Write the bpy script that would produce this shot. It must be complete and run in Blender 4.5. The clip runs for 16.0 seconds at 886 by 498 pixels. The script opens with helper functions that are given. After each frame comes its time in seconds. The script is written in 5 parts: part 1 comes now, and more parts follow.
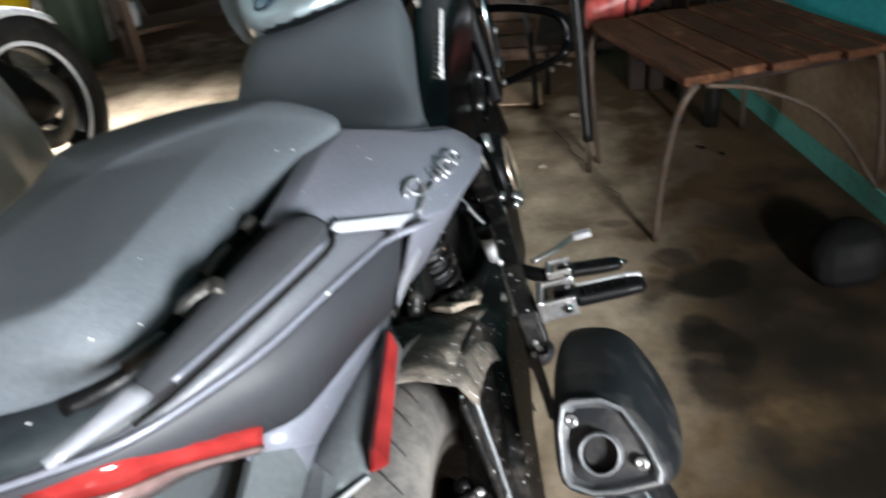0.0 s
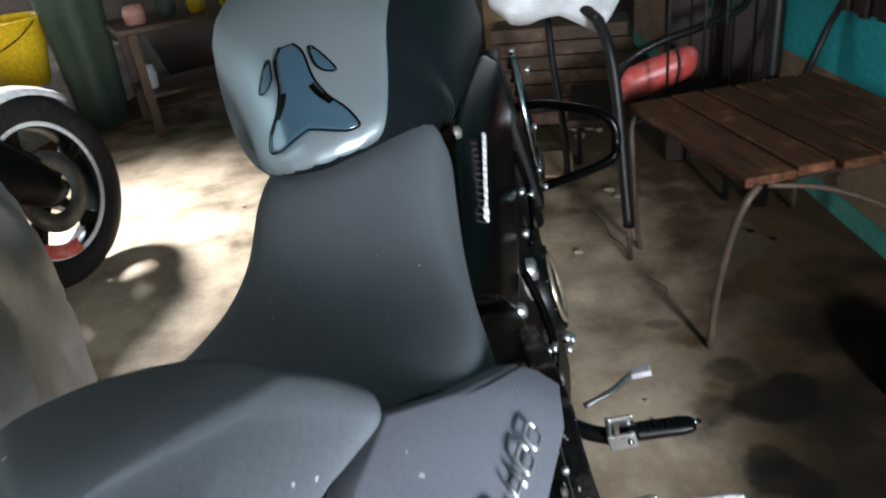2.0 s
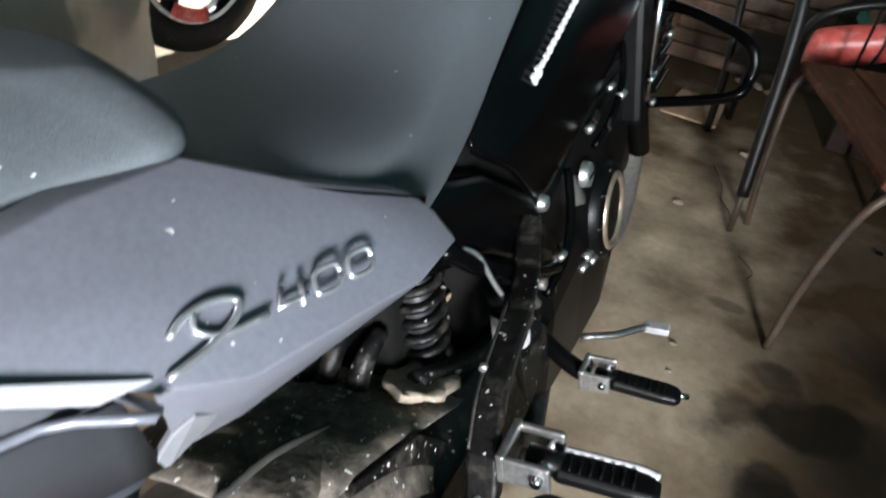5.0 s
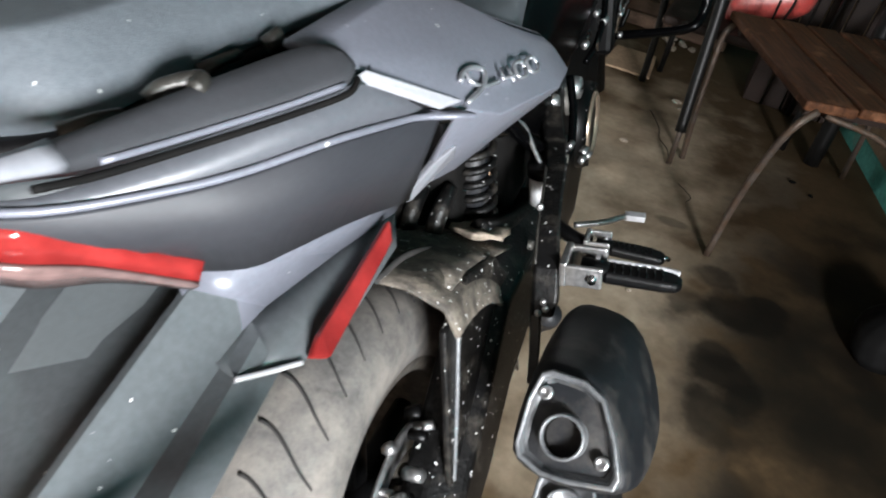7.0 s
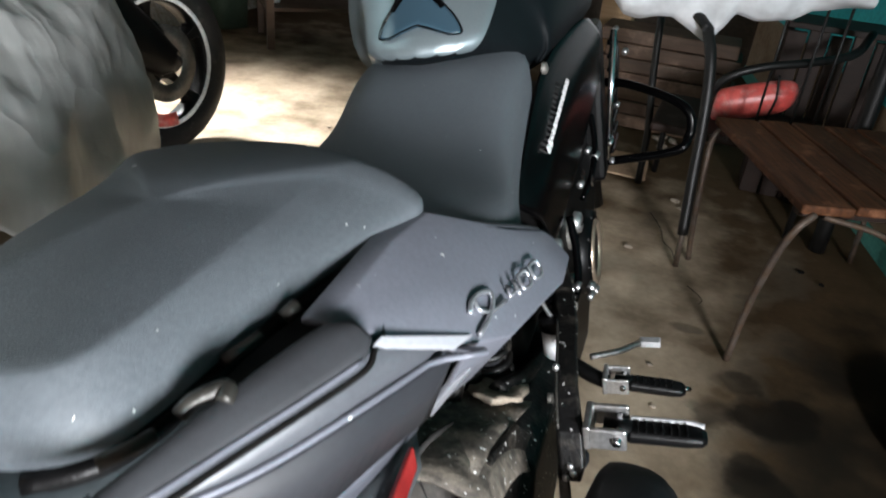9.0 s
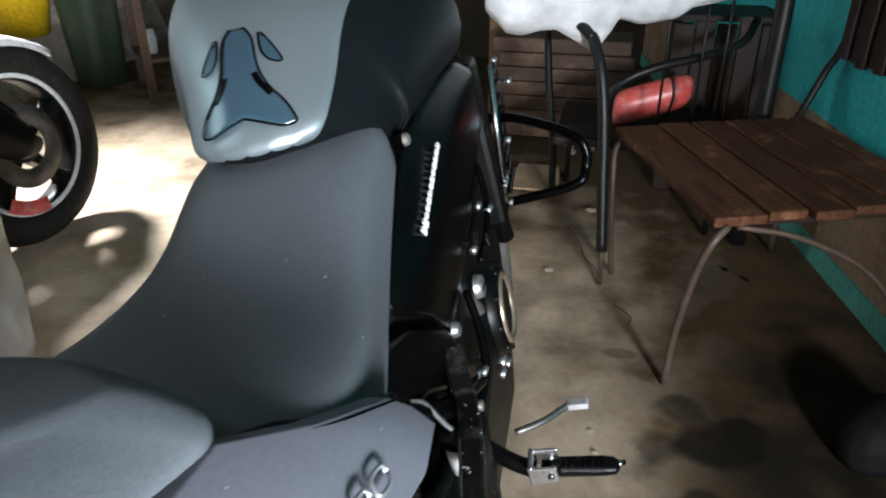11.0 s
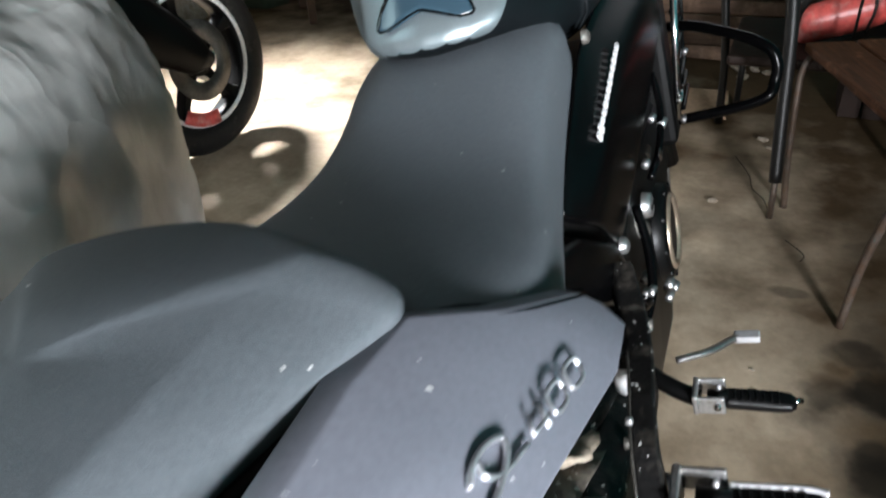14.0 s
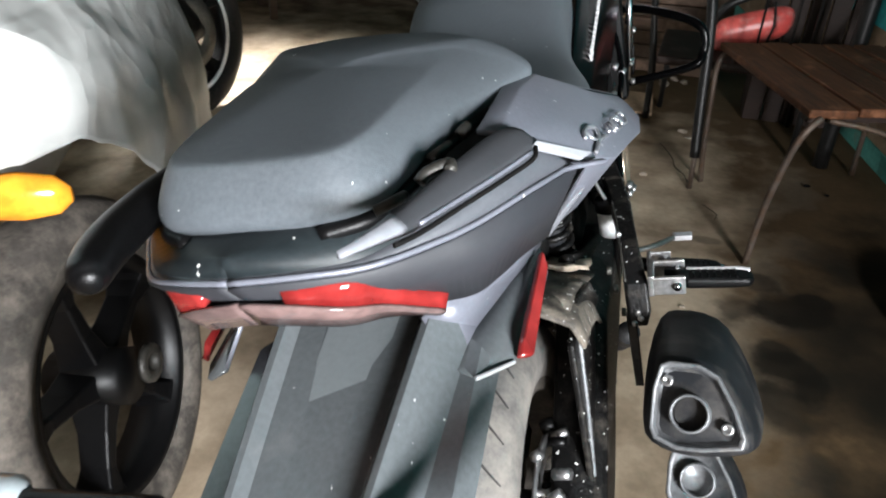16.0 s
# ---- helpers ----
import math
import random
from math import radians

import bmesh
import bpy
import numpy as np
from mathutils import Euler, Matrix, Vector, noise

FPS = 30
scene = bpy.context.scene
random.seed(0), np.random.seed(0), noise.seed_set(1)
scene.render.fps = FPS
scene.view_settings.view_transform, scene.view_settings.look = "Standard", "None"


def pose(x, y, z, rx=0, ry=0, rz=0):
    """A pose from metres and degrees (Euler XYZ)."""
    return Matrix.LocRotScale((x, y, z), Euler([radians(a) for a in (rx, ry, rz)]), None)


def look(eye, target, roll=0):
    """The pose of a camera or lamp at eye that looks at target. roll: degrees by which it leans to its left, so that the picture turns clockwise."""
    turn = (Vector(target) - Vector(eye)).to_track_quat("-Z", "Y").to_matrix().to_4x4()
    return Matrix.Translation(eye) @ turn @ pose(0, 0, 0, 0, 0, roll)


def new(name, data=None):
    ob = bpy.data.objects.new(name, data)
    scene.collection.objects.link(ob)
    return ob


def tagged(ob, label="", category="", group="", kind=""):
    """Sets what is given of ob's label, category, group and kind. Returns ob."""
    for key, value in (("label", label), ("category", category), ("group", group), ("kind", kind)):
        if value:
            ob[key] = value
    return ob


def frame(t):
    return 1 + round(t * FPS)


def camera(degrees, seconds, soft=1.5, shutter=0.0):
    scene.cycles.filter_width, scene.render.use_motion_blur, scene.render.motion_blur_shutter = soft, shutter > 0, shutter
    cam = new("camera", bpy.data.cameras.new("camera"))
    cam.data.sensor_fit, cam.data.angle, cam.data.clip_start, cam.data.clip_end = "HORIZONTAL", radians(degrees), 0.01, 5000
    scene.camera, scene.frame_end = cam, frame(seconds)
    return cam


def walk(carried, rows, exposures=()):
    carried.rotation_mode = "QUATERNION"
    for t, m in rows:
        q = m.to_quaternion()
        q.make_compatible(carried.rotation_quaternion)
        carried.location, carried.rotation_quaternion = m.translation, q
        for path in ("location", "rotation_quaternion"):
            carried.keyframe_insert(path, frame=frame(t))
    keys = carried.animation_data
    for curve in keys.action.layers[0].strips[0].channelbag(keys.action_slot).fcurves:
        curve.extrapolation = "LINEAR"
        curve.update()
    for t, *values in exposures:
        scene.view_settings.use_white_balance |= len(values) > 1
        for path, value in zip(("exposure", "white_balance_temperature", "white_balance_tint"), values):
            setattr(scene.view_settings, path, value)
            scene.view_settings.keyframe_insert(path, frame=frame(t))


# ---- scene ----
cam = camera(63.7, 16.0, soft=2.0, shutter=0.5)
PATH = [
    (0, (0.221, 0.164, 0.985), (-0.165, 1.842, -0.031), -6.7),
    (0.5, (0.205, 0.16, 1.036), (-0.369, 1.817, 0.075), -7.5),
    (1, (0.182, 0.194, 1.058), (-0.343, 1.888, 0.133), -6.6),
    (1.5, (0.164, 0.247, 1.06), (-0.203, 1.988, 0.149), -7.3),
    (2, (0.156, 0.377, 1.061), (-0.276, 2.094, 0.131), -7.3),
    (2.5, (0.188, 0.45, 1.068), (-0.351, 2.149, 0.161), -7.3),
    (3, (0.245, 0.504, 1.066), (-0.192, 2.244, 0.182), -7.8),
    (5.5, (0.269, 0.459, 0.934), (-0.426, 1.884, -0.285), 10.9),
    (6, (0.239, 0.383, 0.926), (-0.39, 1.82, -0.315), 11.3),
    (6.5, (0.235, 0.293, 0.937), (-0.327, 1.795, -0.258), 11.3),
    (7, (0.227, 0.216, 0.933), (-0.239, 1.764, -0.244), 12.5),
    (7.5, (0.21, 0.181, 0.94), (-0.353, 1.701, -0.232), 10.2),
    (8, (0.228, 0.193, 0.97), (-0.293, 1.771, -0.143), 7.7),
    (8.5, (0.217, 0.202, 0.987), (-0.314, 1.843, -0.026), 7.1),
    (9, (0.201, 0.243, 1.013), (-0.376, 1.9, 0.052), 5.8),
    (9.5, (0.194, 0.291, 1.046), (-0.368, 1.956, 0.091), 2.7),
    (10, (0.183, 0.317, 1.065), (-0.285, 2.026, 0.139), 2.0),
    (12.5, (0.293, 0.571, 1.046), (-0.258, 2.244, 0.1), -6.1),
    (13, (0.256, 0.554, 1.053), (-0.395, 2.209, 0.137), -8.0),
    (13.5, (0.22, 0.513, 1.04), (-0.482, 2.091, 0.032), -7.0),
    (14, (0.183, 0.43, 1.015), (-0.572, 1.93, -0.071), -4.1),
    (14.5, (0.156, 0.322, 0.996), (-0.488, 1.837, -0.141), -1.5),
    (15, (0.135, 0.178, 0.971), (-0.395, 1.754, -0.14), 0.5),
    (15.5, (0.137, 0.102, 0.978), (-0.344, 1.721, -0.093), 1.9),
    (16, (0.164, 0.046, 0.979), (-0.385, 1.673, -0.047), 2.0),
]
walk(cam, [(t, look(eye, target, roll)) for t, eye, target, roll in PATH],
     [(0.0, 0.0, 6450, 10), (1.0, -0.05, 6350, 10), (2.0, -0.1, 6150, 10), (3.0, -0.25, 6100, 10), (5.5, 0.1, 6450, 10), (7.5, -0.2, 6500, 10), (10.0, -0.25, 6400, 10), (12.5, 0.5, 6150, 10), (13.0, 0.25, 6250, 10), (14.5, 0.05, 6400, 10), (15.5, -0.05, 6500, 10), (16.0, -0.1, 6500, 10)])

# ---- light ----
world = bpy.data.worlds.new("world")
scene.world = world
world.use_nodes = True
_sky = world.node_tree.nodes.new("ShaderNodeTexSky")
_sky.sky_type, _sky.sun_disc, _sky.sun_elevation, _sky.sun_rotation = "NISHITA", False, radians(40), radians(200)
world.node_tree.links.new(_sky.outputs[0], world.node_tree.nodes["Background"].inputs[0])
world.node_tree.nodes["Background"].inputs[1].default_value = 0.04


def area(name, m, sx, sy, power, colour):
    d = bpy.data.lights.new(name, "AREA")
    d.shape, d.size, d.size_y, d.energy, d.color = "RECTANGLE", sx, sy, power, colour
    ob = new(name, d)
    ob.matrix_world = m
    return ob


# daylight: an unseen low window in the right-hand wall behind the camera, the yard opening, an unseen roof light near
# the yard; plus an added cool fill high in the left wall
area("window_light", look((1.66, -1.22, 1.18), (0.66, -0.88, 1.05)), 1.1, 0.5, 480, (0.945, 0.965, 1.0))
area("left_fill_light", look((-2.44, 0.75, 2.02), (-1.4, 0.72, 1.6)), 1.0, 0.6, 12, (0.72, 0.97, 1.0))
area("yard_light", look((-5.9, 3.8, 1.3), (-1.4, 2.8, 0.3)), 2.6, 1.9, 75, (0.92, 0.98, 1.0))
area("roof_light", look((-3.0, 3.0, 2.55), (-1.5, 2.25, 0.0)), 0.5, 0.5, 58, (0.98, 0.98, 0.97)).data.spread = radians(43)
scene.view_settings.exposure = 0.15

# ---- materials ----
def material(name, build, rough=0.5, metal=0.0, bump=0.0, bump_scale=200.0, spec=0.5):
    m = bpy.data.materials.new(name)
    m.use_nodes = True
    nt = m.node_tree
    b = nt.nodes["Principled BSDF"]
    b.inputs["Roughness"].default_value, b.inputs["Metallic"].default_value = rough, metal
    b.inputs["Specular IOR Level"].default_value = spec
    co = nt.nodes.new("ShaderNodeTexCoord")
    build(nt, b, co)
    if bump:
        n = nt.nodes.new("ShaderNodeTexNoise")
        n.inputs["Scale"].default_value, n.inputs["Detail"].default_value = bump_scale, 4
        nt.links.new(co.outputs["Object"], n.inputs["Vector"])
        bp = nt.nodes.new("ShaderNodeBump")
        bp.inputs["Strength"].default_value, bp.inputs["Distance"].default_value = bump, 0.002
        nt.links.new(n.outputs["Fac"], bp.inputs["Height"])
        nt.links.new(bp.outputs[0], b.inputs["Normal"])
    return m


def noise_node(nt, co, scale, detail=5, rough=0.55, stretch=None, out="Object"):
    n = nt.nodes.new("ShaderNodeTexNoise")
    n.inputs["Scale"].default_value, n.inputs["Detail"].default_value, n.inputs["Roughness"].default_value = scale, detail, rough
    src = co.outputs[out]
    if stretch:
        mp = nt.nodes.new("ShaderNodeMapping")
        mp.inputs["Scale"].default_value = stretch
        nt.links.new(src, mp.inputs["Vector"])
        src = mp.outputs[0]
    nt.links.new(src, n.inputs["Vector"])
    return n.outputs["Fac"]


def ramp(nt, fac, stops):
    r = nt.nodes.new("ShaderNodeValToRGB")
    els = r.color_ramp.elements
    while len(els) < len(stops):
        els.new(0.5)
    for e, (p, c) in zip(els, stops):
        e.position, e.color = p, (*c, 1)
    nt.links.new(fac, r.inputs[0])
    return r.outputs[0]


def mix(nt, fac, a, b, mode="MIX"):
    n = nt.nodes.new("ShaderNodeMix")
    n.data_type, n.blend_type = "RGBA", mode
    for sock, v in ((n.inputs[0], fac), (n.inputs[6], a), (n.inputs[7], b)):
        if isinstance(v, (int, float)):
            sock.default_value = v
        elif isinstance(v, tuple):
            sock.default_value = (*v, 1)
        else:
            nt.links.new(v, sock)
    return n.outputs[2]


def mottled(a, b, scale=6.0, fine=60.0, dust=None, dust_amount=0.0, stretch=None, rough_var=0.0, specks=0.0, grain=0.28):
    """Colour between a and b in blotches and grain, with an optional film of dust specks."""
    def build(nt, bs, co):
        big = noise_node(nt, co, scale, stretch=stretch)
        small = noise_node(nt, co, fine, 3)
        c = ramp(nt, big, [(0.3, a), (0.7, b)])
        g = ramp(nt, small, [(0.3, (1 - grain,) * 3), (0.7, (1 + 0.36 * grain,) * 3)])
        c = mix(nt, 1.0, c, g, "MULTIPLY")
        if dust:
            d = noise_node(nt, co, scale * 2.3, 8, 0.7)
            lo = 1.0 - dust_amount
            f = ramp(nt, d, [(max(0.0, lo - 0.18), (0, 0, 0)), (min(1.0, lo + 0.12), (1, 1, 1))])
            c = mix(nt, f, c, dust)
        if specks:
            s = noise_node(nt, co, 150, 2, 0.4)
            c = mix(nt, ramp(nt, s, [(specks, (0, 0, 0)), (specks + 0.025, (1, 1, 1))]), c, (0.62, 0.62, 0.6))
        nt.links.new(c, bs.inputs["Base Color"])
        if rough_var:
            base = bs.inputs["Roughness"].default_value
            mr = nt.nodes.new("ShaderNodeMapRange")
            mr.inputs[3].default_value, mr.inputs[4].default_value = base - rough_var, base + rough_var
            nt.links.new(big, mr.inputs[0])
            nt.links.new(mr.outputs[0], bs.inputs["Roughness"])
    return build


M = {}
M["vinyl"] = material("seat_vinyl", mottled((0.076, 0.087, 0.097), (0.087, 0.098, 0.109), 6, 260, (0.105, 0.115, 0.125), 0.2, specks=0.778, grain=0.16), 0.52, 0, 0.25, 900, 0.35)
M["paint"] = material("satin_grey_paint", mottled((0.130, 0.136, 0.162), (0.150, 0.157, 0.185), 6, 260, (0.2, 0.2, 0.22), 0.2, specks=0.762, grain=0.12), 0.36, 0.2, 0.05, 700)
M["tank"] = material("matte_charcoal_paint", mottled((0.25, 0.30, 0.32), (0.27, 0.32, 0.34), 3, 400, grain=0.06), 0.42, 0.7, 0.03, 900)
M["plastic"] = material("black_plastic", mottled((0.0016, 0.0016, 0.0018), (0.0034, 0.0034, 0.0036), 8, 150, (0.022, 0.021, 0.020), 0.16), 0.38, 0, 0.15, 500, 0.18)
M["gloss"] = material("gloss_black_plastic", mottled((0.0009, 0.0009, 0.0011), (0.0016, 0.0016, 0.0018), 8, 150), 0.24, spec=0.1)
M["metal_black"] = material("black_painted_metal", mottled((0.0013, 0.0013, 0.0015), (0.003, 0.003, 0.003), 10, 90, (0.045, 0.041, 0.035), 0.18), 0.4, 0.0, 0.1, 300, 0.2)
M["alu"] = material("cast_aluminium", mottled((0.42, 0.42, 0.42), (0.6, 0.6, 0.6), 14, 160, (0.25, 0.22, 0.18), 0.3), 0.35, 0.9, 0.15, 400)
M["chrome"] = material("bright_steel", mottled((0.6, 0.6, 0.62), (0.75, 0.75, 0.76), 14, 160), 0.18, 1.0)
M["red"] = material("red_lens_plastic", mottled((0.13, 0.008, 0.008), (0.25, 0.024, 0.022), 16, 60), 0.05, 0, 0.6, 60)
M["rubber"] = material("dusty_tyre_rubber", mottled((0.075, 0.071, 0.067), (0.125, 0.118, 0.11), 9, 120, (0.2, 0.18, 0.158), 0.4), 0.8, 0, 0.3, 250)
M["mud"] = material("muddy_plastic", mottled((0.032, 0.027, 0.022), (0.082, 0.070, 0.057), 18, 140, (0.20, 0.17, 0.135), 0.4, specks=0.68), 0.7, 0, 0.7, 160)
M["clay"] = material("dried_mud", mottled((0.2, 0.155, 0.11), (0.42, 0.36, 0.29), 30, 120), 0.9, 0, 0.8, 90)
M["silver"] = material("silver_trim", mottled((0.5, 0.5, 0.52), (0.6, 0.6, 0.61), 20, 140, grain=0.1), 0.4, 0.3)
# smooth pale plastic; on the rail tip the paleness is a painted glare
M["sheen"] = material("smooth_pale_plastic", mottled((0.15, 0.155, 0.172), (0.19, 0.195, 0.212), 12, 200, grain=0.1), 0.26)
# panel grey brightened for the facet that catches the light
M["trim"] = material("satin_paint_lit", mottled((0.30, 0.305, 0.33), (0.36, 0.365, 0.39), 14, 160, grain=0.1), 0.3, 0.2)
M["exhaust"] = material("dusty_black_exhaust", mottled((0.007, 0.008, 0.010), (0.014, 0.015, 0.017), 8, 150, (0.07, 0.064, 0.058), 0.32), 0.5, 0.0, 0.15, 300, 0.35)
M["plate"] = material("grey_end_plate", mottled((0.16, 0.17, 0.18), (0.22, 0.225, 0.23), 25, 160, (0.3, 0.27, 0.23), 0.25), 0.45, 0.5, 0.1, 300)
M["white"] = material("white_paint", mottled((0.72, 0.73, 0.74), (0.82, 0.82, 0.83), 8, 80), 0.5)
M["cloth"] = material("white_plastic_sack", mottled((0.72, 0.73, 0.75), (0.8, 0.81, 0.83), 5, 14), 0.5, 0, 0.12, 25)
M["yellow"] = material("yellow_plastic", mottled((0.78, 0.5, 0.01), (0.85, 0.58, 0.02), 4, 60), 0.4)
M["redbag"] = material("red_plastic_jug", mottled((0.62, 0.07, 0.06), (0.72, 0.13, 0.11), 7, 60, (0.6, 0.45, 0.42), 0.3), 0.35)
M["green"] = material("dark_green_cloth", mottled((0.03, 0.055, 0.035), (0.06, 0.085, 0.055), 4, 80), 0.7, 0, 0.5, 40)
M["steel"] = material("dull_chair_steel", mottled((0.06, 0.045, 0.036), (0.12, 0.095, 0.078), 12, 140, (0.09, 0.045, 0.02), 0.4), 0.55, 0.3, 0.2, 200)
M["darkmetal"] = material("dark_frame_steel", mottled((0.003, 0.0028, 0.0028), (0.009, 0.0085, 0.008), 12, 140), 0.45, 0.0, spec=0.35)


# the tank's charcoal again, darkened to hold the shade of its flank
M["tankshade"] = material("charcoal_paint_shaded", mottled((0.0035, 0.005, 0.006), (0.0046, 0.0062, 0.0072), 5, 400), 0.5, 0, 0.05, 900, 0.15)
# two darker copies of the satin grey, for faces turned from the light
M["flankgrey"] = material("satin_paint_half_shaded", mottled((0.066, 0.070, 0.080), (0.080, 0.084, 0.094), 6, 240, (0.12, 0.12, 0.13), 0.2, specks=0.762, grain=0.12), 0.42, 0.1, 0.05, 700)
M["paintshade"] = material("satin_paint_shaded", mottled((0.020, 0.021, 0.025), (0.027, 0.028, 0.032), 6, 200, (0.05, 0.05, 0.05), 0.2, specks=0.785, grain=0.12), 0.55, 0.0, 0.05, 700, 0.3)
M["guardgrey"] = material("mudguard_plastic", mottled((0.072, 0.080, 0.084), (0.090, 0.098, 0.102), 6, 200, (0.14, 0.14, 0.14), 0.2, specks=0.762, grain=0.14), 0.25, 0, 0.05, 500)
M["grime"] = material("speckled_black_metal", mottled((0.0018, 0.0018, 0.0019), (0.006, 0.0057, 0.0055), 12, 120, (0.07, 0.062, 0.052), 0.3, specks=0.70), 0.42, 0.0, 0.5, 200, 0.25)
M["deck"] = material("dusty_black_plastic", mottled((0.010, 0.014, 0.016), (0.016, 0.021, 0.023), 9, 150, (0.06, 0.066, 0.066), 0.15, specks=0.76), 0.5, 0, 0.08, 400, 0.25)
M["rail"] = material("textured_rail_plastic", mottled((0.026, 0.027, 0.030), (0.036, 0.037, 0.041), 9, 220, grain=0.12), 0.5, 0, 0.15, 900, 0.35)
M["lampgrey"] = material("smoky_lens", mottled((0.085, 0.062, 0.060), (0.15, 0.095, 0.088), 9, 100), 0.12)
M["groove"] = material("groove_black", mottled((0.014, 0.013, 0.013), (0.035, 0.032, 0.029), 9, 100), 0.9)
M["sootshade"] = material("soot_and_shade_black", mottled((0.003, 0.003, 0.003), (0.006, 0.0055, 0.005), 9, 100), 0.8, spec=0.1)
M["castgrey"] = material("grimy_cast_metal", mottled((0.07, 0.066, 0.058), (0.16, 0.15, 0.135), 20, 100), 0.5, 0.4, 0.4, 200)
M["tagblue"] = material("pale_blue_tag", mottled((0.35, 0.7, 0.72), (0.45, 0.8, 0.8), 9, 100), 0.4)
M["grimesteel"] = material("greasy_dark_steel", mottled((0.018, 0.017, 0.015), (0.05, 0.047, 0.041), 20, 100, (0.11, 0.10, 0.085), 0.25), 0.42, 0.3, 0.5, 200)
M["bronze"] = material("pale_bronze_ring", mottled((0.5, 0.38, 0.28), (0.62, 0.5, 0.38), 20, 100), 0.3, 0.8)
M["decal"] = material("white_decal", mottled((0.75, 0.77, 0.78), (0.85, 0.86, 0.86), 30, 100), 0.35)
M["badge"] = material("badge_metal", mottled((0.5, 0.51, 0.54), (0.6, 0.61, 0.64), 30, 100), 0.3, 0.8)


M["rubble"] = material("pale_rubble", mottled((0.32, 0.29, 0.25), (0.52, 0.49, 0.45), 9, 60, (0.24, 0.17, 0.1), 0.35), 0.9, 0, 1.0, 30)
M["card"] = material("brown_cardboard", mottled((0.40, 0.27, 0.17), (0.44, 0.3, 0.19), 5, 60), 0.8)
M["white2"] = material("white_bodywork", mottled((0.62, 0.62, 0.62), (0.75, 0.75, 0.75), 5, 60), 0.3)
M["rubber2"] = material("black_tyre_rubber", mottled((0.006, 0.006, 0.006), (0.015, 0.014, 0.013), 9, 120, (0.09, 0.08, 0.068), 0.24), 0.7, 0, 0.3, 250, 0.3)
M["orange"] = material("orange_lens", mottled((0.6, 0.2, 0.012), (0.8, 0.32, 0.03), 16, 60), 0.15)
M["pinkpot"] = material("pink_clay", mottled((0.5, 0.24, 0.17), (0.6, 0.32, 0.24), 9, 60), 0.6)
M["bagblack"] = material("black_bag_cloth", mottled((0.003, 0.003, 0.003), (0.006, 0.0055, 0.0055), 9, 60), 0.7, spec=0.2)


M["tyre2"] = material("dusty_brown_tyre", mottled((0.026, 0.023, 0.020), (0.055, 0.048, 0.041), 9, 120, (0.14, 0.12, 0.10), 0.38), 0.75, 0, 0.4, 200, 0.3)
M["dish"] = material("dark_end_dish", mottled((0.05, 0.052, 0.055), (0.085, 0.087, 0.09), 20, 160, (0.2, 0.18, 0.15), 0.25), 0.45, 0.4, 0.1, 300)
M["lenspale"] = material("pale_lens", mottled((0.2, 0.24, 0.25), (0.3, 0.33, 0.34), 9, 60), 0.15)


def gel_build(nt, bs, co):
    nt.links.new(ramp(nt, noise_node(nt, co, 9, 2), [(0.3, (0.026, 0.052, 0.073)), (0.7, (0.032, 0.060, 0.082))]), bs.inputs["Base Color"])


M["blue"] = material("tank_pad_gel", gel_build, 0.2, 0.0)


def wood_build(a, b):
    def build(nt, bs, co):
        g = noise_node(nt, co, 5, 8, 0.65, stretch=(1, 14, 14))
        c = ramp(nt, g, [(0.3, a), (0.7, b)])
        w = noise_node(nt, co, 9, 6, 0.7)
        c = mix(nt, ramp(nt, w, [(0.55, (0, 0, 0)), (0.75, (1, 1, 1))]), c, tuple(v * 1.9 + 0.03 for v in b))
        info = nt.nodes.new("ShaderNodeObjectInfo")
        c = mix(nt, 1.0, c, ramp(nt, info.outputs["Random"], [(0, (0.75, 0.75, 0.75)), (1, (1.2, 1.15, 1.1))]), "MULTIPLY")
        nt.links.new(c, bs.inputs["Base Color"])
    return build


M["wood"] = material("worn_brown_wood", wood_build((0.022, 0.0075, 0.0035), (0.125, 0.05, 0.021)), 0.6, 0, 0.7, 45, 0.2)
M["plank"] = material("old_table_wood", wood_build((0.07, 0.04, 0.024), (0.14, 0.085, 0.055)), 0.6, 0, 0.4, 60)
M["palewood"] = material("pale_timber", wood_build((0.3, 0.19, 0.1), (0.42, 0.29, 0.17)), 0.6, 0, 0.4, 60)
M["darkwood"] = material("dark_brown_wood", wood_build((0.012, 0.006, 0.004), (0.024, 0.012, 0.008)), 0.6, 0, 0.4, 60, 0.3)


